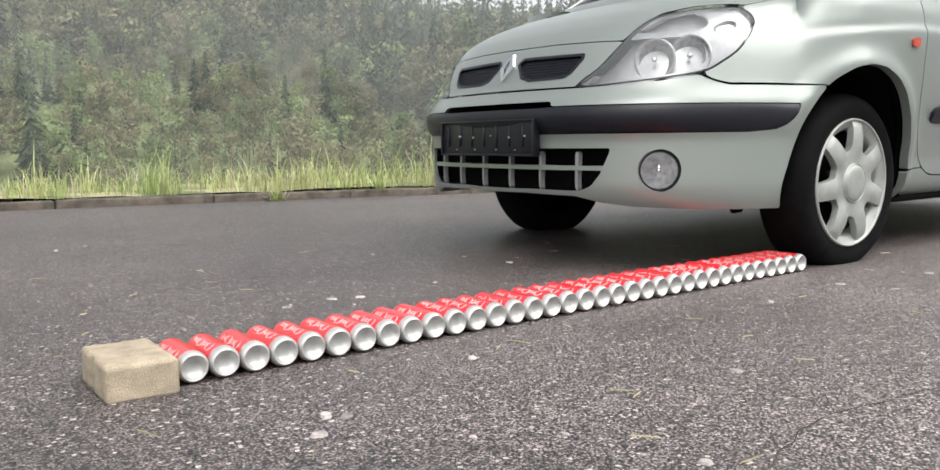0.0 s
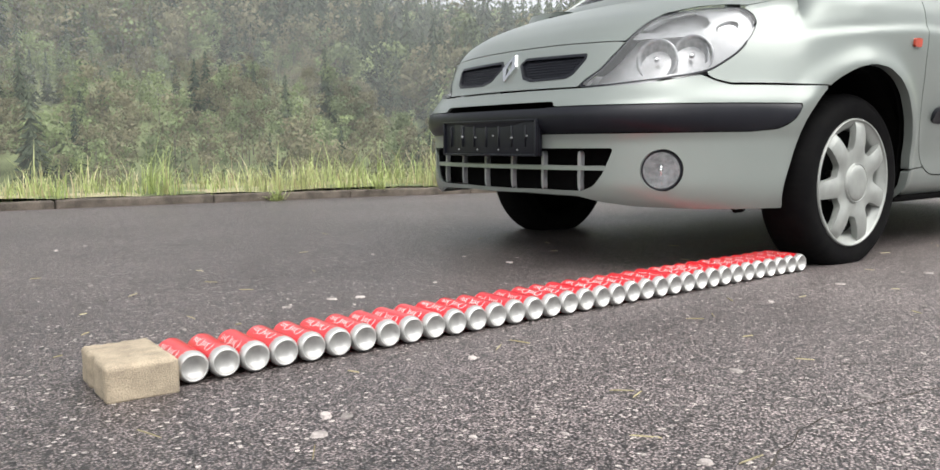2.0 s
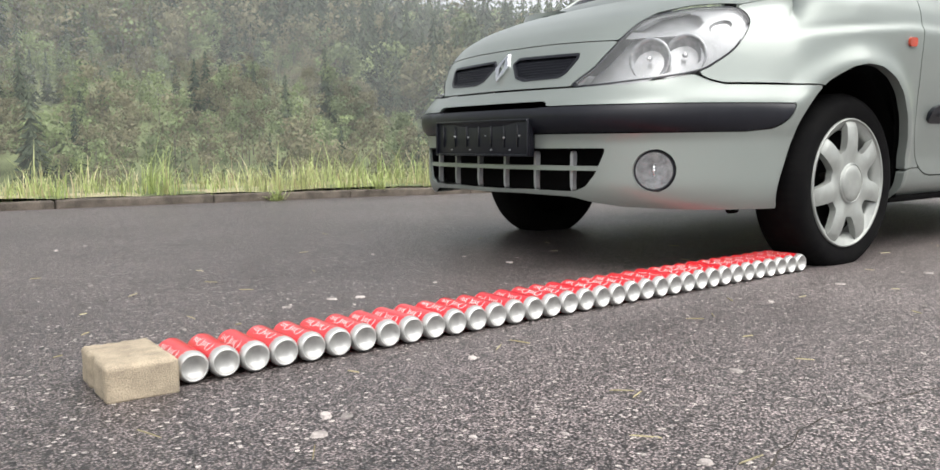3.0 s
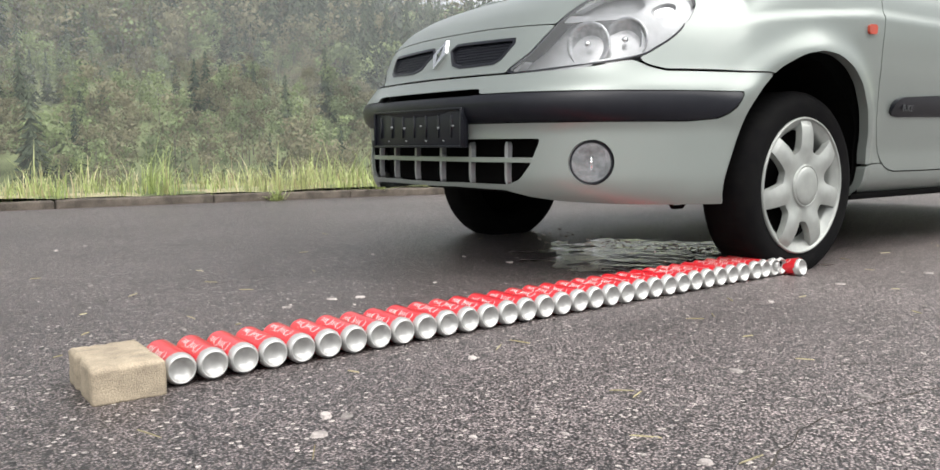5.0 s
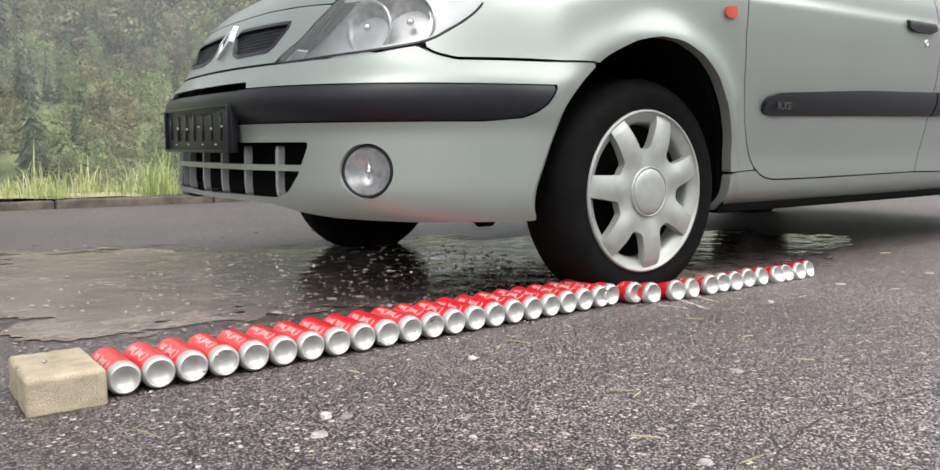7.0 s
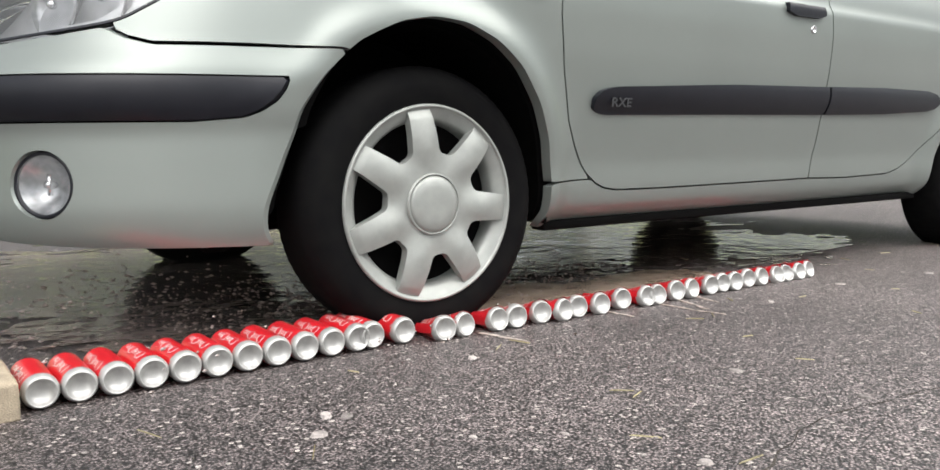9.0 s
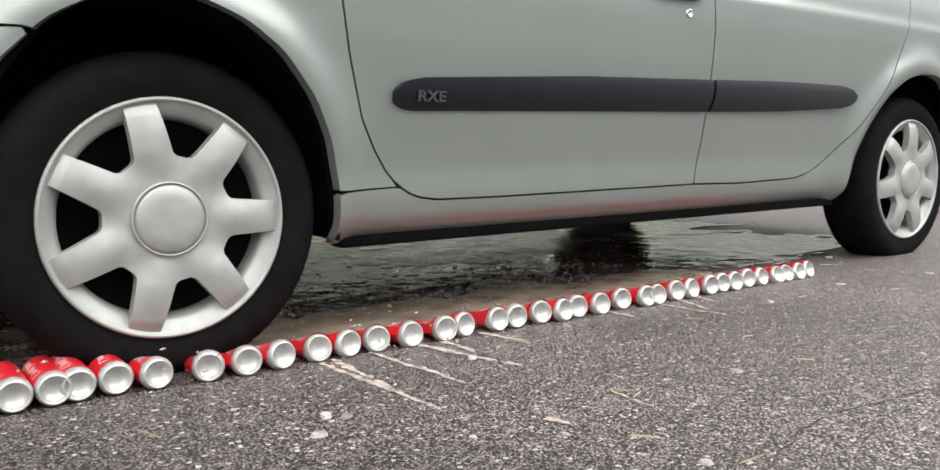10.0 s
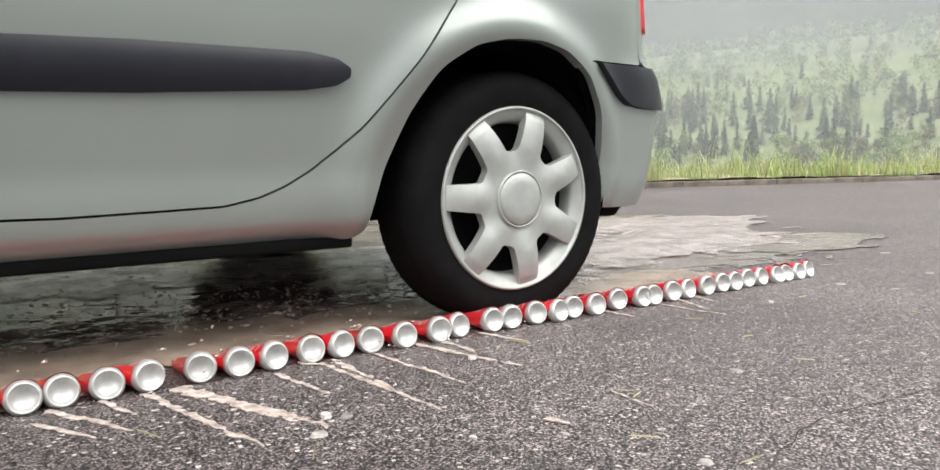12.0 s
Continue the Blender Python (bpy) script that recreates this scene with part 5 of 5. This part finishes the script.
def streaks():
    """Pale foam squirted over the asphalt on the open side of the row."""
    rnd = random.Random(5)
    out = []
    for (x0, y0), (x1, y1), w, t in (((0.354, 1.40), (0.415, 1.047), 0.016, 10.05), ((0.405, 1.40), (0.522, 1.065), 0.034, 9.95), ((0.425, 1.36), (0.50, 1.12), 0.03, 9.95), ((0.286, 1.40), (0.312, 1.29), 0.014, 10.2),
                                     ((0.207, 1.40), (0.295, 1.221), 0.014, 10.45), ((0.18, 1.34), (0.24, 1.222), 0.010, 10.5), ((0.574, 1.38), (0.593, 1.21), 0.012, 9.95), ((0.643, 1.43), (0.67, 1.372), 0.02, 9.9),
                                     ((0.672, 1.40), (0.698, 1.02), 0.014, 9.45), ((0.70, 1.41), (0.69, 1.17), 0.016, 9.45), ((0.784, 1.41), (0.81, 1.131), 0.013, 9.25), ((0.889, 1.42), (0.956, 1.155), 0.016, 8.95), ((0.952, 1.41), (0.952, 1.279), 0.014, 8.9),
                                     ((1.06, 1.42), (1.083, 1.289), 0.010, 8.6), ((1.437, 1.42), (1.442, 1.325), 0.008, 7.6), ((0.972, 0.95), (0.967, 0.83), 0.006, 8.95), ((1.776, 1.43), (1.742, 1.326), 0.012, 6.3), ((1.70, 1.43), (1.65, 1.27), 0.012, 6.4), ((1.609, 1.40), (1.63, 1.198), 0.008, 6.9), ((0.797, 0.907), (0.81, 0.863), 0.012, 9.2)):
        L, seed = math.hypot(x1 - x0, y1 - y0), rnd.uniform(0, 50)

        def sdf(u, v, L=L, w=w, seed=seed):
            f = np.empty(np.shape(u))
            for k in np.ndindex(f.shape):
                a, b = u[k], v[k]
                b += 0.012 * noise.noise((a * 14, seed, 0)) * (a / L)
                half = 0.8 * w * (0.55 + 0.6 * noise.noise((a * 26, seed, 4))) * (1 - 0.35 * a / L) * min(1.0, (L - a) / (0.2 * L)) ** 0.5
                f[k] = abs(b) - half + 0.5 * w * noise.noise((a * 60, b * 120, seed)) + max(0, -a)
            return f
        ob = sheet("foam_streak", sdf, lambda u, v, o: np.stack([u, v, 0.0012 + 0.0008 * np.cos(np.clip(v / 0.02, -1.5, 1.5)) + o], -1), (0, L * 0.999, -0.05, 0.05), (0.007, 0.004), FOAM, None, thick=0.0015)
        tagged(ob, "pale foamy streak of cola squirted over asphalt", "foam streak", "foam streaks beside the cans")
        out.append((ob, x0, y0, math.degrees(math.atan2(y1 - y0, x1 - x0)), t))
    return out


def bursts():
    """Fans of drops thrown out by the tyre; each flies as one piece and lands flat."""
    out = []
    for j, (t, a0, size) in enumerate(((5.0, 150, 0.7), (5.3, 170, 0.8), (5.85, 165, 1.5), (5.95, 175, 1.7), (6.25, 160, 1.1), (6.45, 185, 0.8), (6.9, 165, 0.9), (7.5, 170, 1.0), (8.3, 160, 0.9), (9.0, 165, 0.8), (9.35, 15, 0.9), (9.7, 165, 0.7), (10.1, 20, 0.8))):
        rnd = random.Random(60 + j)
        vs, fs = [], []
        for k in range(150):
            a, r = radians(a0) + rnd.gauss(0, 0.35), size * rnd.random() ** 0.8
            c = Vector((r * math.cos(a), r * math.sin(a), rnd.uniform(-0.02, 0.06) * r))
            q = rnd.uniform(0.0012, 0.0038)
            d = Vector((math.cos(a), math.sin(a), 0)) * q * rnd.uniform(1, 3)
            e = Vector((-math.sin(a), math.cos(a), 0)) * q
            i = len(vs)
            vs += [c - d, c + d, c - e, c + e, c + Vector((0, 0, q)), c - Vector((0, 0, q))]
            for m, n in ((0, 2), (2, 1), (1, 3), (3, 0)):
                fs += [(i + m, i + n, i + 4), (i + n, i + m, i + 5)]
        ob = raw("drops", vs, fs, WET)
        tagged(ob, "fan of cola drops thrown out by the tyre", "drops", kind="stuff")
        out.append((ob, t, a0))
    return out


def spray_veils():
    """Fine spray blown low over the ground when a can bursts, as thin curved veils."""
    out = []
    for j, (L, h, y) in enumerate(((1.0, 0.16, 2.35), (1.1, 0.22, 2.7), (0.9, 0.26, 3.1), (0.8, 0.2, 3.5))):
        vs, fs = [], []
        for k in range(15):
            a = k / 14
            hh = h * math.sin(pi * (0.08 + 0.87 * a)) ** 0.7 * (0.8 + 0.3 * noise.noise((a * 4, j, 2)))
            for m in range(6):
                vs.append((-L * a, 0.12 * math.sin(3 * a + j), hh * m / 5))
        for k in range(14):
            for m in range(5):
                fs.append((6 * k + m, 6 * k + 6 + m, 6 * k + 7 + m, 6 * k + m + 1))
        ob = raw("spray_veil", vs, fs, SPRAY, smooth=True)
        ob.visible_shadow = False
        tagged(ob, "low drifting veil of fine cola spray", "spray", "spray from the burst can")
        out.append((ob, y))
    return out


VEILS = spray_veils()
PUDDLES, STREAKS, BURSTS = wet_pieces(), streaks(), bursts()


# ---- movement ----
S_T = [0, 1.2, 1.5, 2.0, 2.3, 2.5, 3.0, 3.2, 4.0, 4.8, 5, 5.5, 6, 6.5, 7, 7.2, 8.0, 9, 9.5, 10, 10.5, 11, 11.5, 12]
S_V = [0, 0, -0.003, -0.010, 0.008, 0.017, 0.022, 0.028, 0.085, 0.223, 0.285, 0.467, 0.62, 0.801, 0.998, 1.078, 1.36, 1.67, 1.905, 2.222, 2.563, 2.938, 3.38, 4.025]
# the row is pushed along; where the ends lie once crushed
SH_T = [0, 3.2, 4.8, 5, 5.5, 6, 6.5, 7, 8, 9, 9.5, 10, 10.6]
SH_V = [0, 0, 0.014, 0.021, 0.044, 0.057, 0.074, 0.113, 0.172, 0.236, 0.284, 0.33, 0.37]
ENDS = [2.293, 2.233, 2.177, 2.134, 2.057, 1.997, 1.929, 1.879, 1.81, 1.734, 1.673, 1.593, 1.555, 1.478, 1.394, 1.323, 1.276, 1.215, 1.138, 1.09, 1.002,
        0.944, 0.863, 0.787, 0.726, 0.662, 0.587, 0.518, 0.449, 0.366, 0.298, 0.232, 0.177, 0.11, 0.04]


def glide(ts, vs):
    """Monotone cubic through the given times."""
    ts, vs = np.array(ts, float), np.array(vs, float)
    h, d = np.diff(ts), np.diff(vs) / np.diff(ts)
    m = np.zeros(len(ts))
    for i in range(1, len(ts) - 1):
        if d[i - 1] * d[i] > 0:
            w1, w2 = 2 * h[i] + h[i - 1], h[i] + 2 * h[i - 1]
            m[i] = (w1 + w2) / (w1 / d[i - 1] + w2 / d[i])
    m[0], m[-1] = d[0], d[-1] * 1.1

    def f(t):
        i = min(max(int(np.searchsorted(ts, t, "right")) - 1, 0), len(ts) - 2)
        x = (t - ts[i]) / h[i]
        return float(vs[i] * (1 + 2 * x) * (1 - x) ** 2 + h[i] * m[i] * x * (1 - x) ** 2 + vs[i + 1] * x * x * (3 - 2 * x) + h[i] * m[i + 1] * x * x * (x - 1))
    return f


way, shift = glide(S_T, S_V), glide(SH_T, SH_V)
rise = glide([0, 3, 5, 6, 7, 9, 10, 10.5, 11, 11.5, 12], [-0.008, -0.008, 0.007, 0.003, 0.0, -0.004, -0.004, 0.0, 0.006, 0.001, -0.003])
nod = glide([0, 3, 5, 6, 7, 9, 10, 11, 12], [-0.3, -0.3, 0.1, 0.07, 0.1, -0.03, -0.04, -0.05, 0.03])


def when(s):
    """The time at which the car has gone s metres."""
    lo, hi = 0.0, 14.0
    if way(12) < s:
        return 12 + (s - way(12)) / 1.4
    for _ in range(40):
        mid = (lo + hi) / 2
        lo, hi = (mid, hi) if way(min(mid, 12)) < s else (lo, mid)
    return hi


WHEEL_AT, R_ROLL = 5.1, 0.2975


def motions():
    times = [k * 0.2 for k in range(61)]
    walk(car, [(t, pose(CX - way(t), CY, rise(t), 0, nod(t), 0)) for t in times])
    for w, ax, near in WHEELS:
        rows = []
        for t in times:
            over = CX + ax - way(t)
            lift = 0.010 * min(1, max(0, (2.36 - over) / 0.12)) * (1 if near > 0 else 0)
            z = 0.270 + lift - rise(t) + radians(nod(t)) * ax
            turn = -math.degrees(way(t) / R_ROLL) + (0 if ax < 0 else 14.4) + WHEEL_AT
            rows.append((t, pose(ax, -near * 0.712, z, 0, 0, 0 if near > 0 else 180) @ pose(0, 0, 0, 0, turn * near, 0)))
        walk(w, rows)
    for i, (can, strips, (lid, la, lb), rnd, base) in enumerate(CANS):
        x0, y0 = 0.4389 + 0.0567 * i, 1.406 + 0.00224 * i
        end, y1 = ENDS[34 - i], 1.403 + rnd.uniform(-0.006, 0.008)
        t_hit, t_flat = when(2.654 - end - 0.15), when(2.654 - end - 0.01)
        z1, tilt = R_CAN - 0.002, rnd.uniform(2, 13)
        if i > 30:
            z1, tilt = 0.9 * R_CAN, rnd.uniform(14, 24)
        skew, yaw = rnd.uniform(-5, 5), rnd.uniform(-14, 6)
        rows = [(0, pose(x0, y0, R_CAN))]
        for t in (3.2, 4.8, 5.2, 5.5, 6, 6.5, 7, 7.6, 8.2, 9, 9.5, 10, 10.4):
            if t < t_hit - 0.12:
                rows.append((t, pose(x0 - shift(t), y0, R_CAN)))
        if t_hit > 0.4:
            xh = max(end - 0.01, x0 - shift(min(t_hit, 10.6)))
            rows.append((t_hit, pose(0.5 * xh + 0.5 * end, y0, R_CAN)))
        drift = 0.0 if i > 26 else 0.014
        if t_flat < 11:
            rows.append((max(t_flat, t_hit + 0.1), pose(end + drift, y1, z1, 0, skew, yaw)))
            rows.append((11.05, pose(end + drift, y1, z1, 0, skew, yaw)))
            rows.append((11.45, pose(end, y1, z1, 0, skew, yaw)))
        else:
            rows.append((max(t_flat, t_hit + 0.1), pose(end, y1, z1, 0, skew, yaw)))
        rows = [r for r in rows if r[0] <= 11.9]
        rows.append((12, rows[-1][1]))
        walk(can, rows)
        if t_flat > 11.9:
            t_flat = 11.8
        t_hit = max(0.05, min(t_hit, t_flat - 0.1))
        for st, a, b in strips:
            walk(st, [(0, a), (t_hit, a), (t_flat, b), (12, b)])
        flat = pose(0, 0, 0, -tilt)
        walk(base, [(0, pose(0, 0, 0)), (t_hit, pose(0, 0, 0)), (t_flat, flat), (12, flat)])
        walk(lid, [(0, la), (t_hit, la), (t_flat, lb), (12, lb)])
    for ob, x, y, t, k in PUDDLES:
        low, up = pose(x + 0.12, y - 0.1, -0.006), pose(x, y, 0.0012 + 0.0003 * k)
        walk(ob, [(0, low), (t - 0.1, low), (t + 0.1, up), (12, up)])
    for k, (ob, x, y, turn, t) in enumerate(STREAKS):
        back = Vector((math.cos(radians(turn)), math.sin(radians(turn)), 0)) * 0.3
        a, b = pose(x - back.x, y - back.y, -0.004, 0, 0, turn), pose(x, y, 0.0004 * (k % 4), 0, 0, turn)
        walk(ob, [(0, a), (t, a), (t + 0.15, b), (12, b)])
    for ob, y in VEILS:
        low = pose(2.2, y, -0.45)
        walk(ob, [(0, low), (5.65, low), (5.85, pose(1.9, y, 0)), (6.05, pose(1.45, y, 0.0)), (6.3, pose(1.1, y, -0.3)), (6.4, pose(1.0, y, -0.45)), (12, pose(1.0, y, -0.45))])
    for ob, t, a0 in BURSTS:
        x = 2.654 - way(t)
        c, s = math.cos(radians(a0)), math.sin(radians(a0))
        under = pose(x - 0.3 * c, 1.75 - 0.3 * s, -0.12)
        walk(ob, [(0, under), (t - 0.1, under), (t, pose(x, 1.72, 0.04, 0, 4, 0)), (t + 0.15, pose(x + 0.25 * c, 1.72 + 0.25 * s, 0.10)), (t + 0.35, pose(x + 0.4 * c, 1.72 + 0.4 * s, 0.004)), (12, pose(x + 0.4 * c, 1.72 + 0.4 * s, 0.003))])
    walk(PAVER, [(t, pose(0.3475 - shift(t), 1.378, 0)) for t in (0, 3.2, 4.8, 5, 5.5, 6, 6.5, 7, 7.6, 8.2, 9, 9.5, 10, 10.6)] + [(12, pose(0.3475 - shift(10.6), 1.378, 0))])


motions()
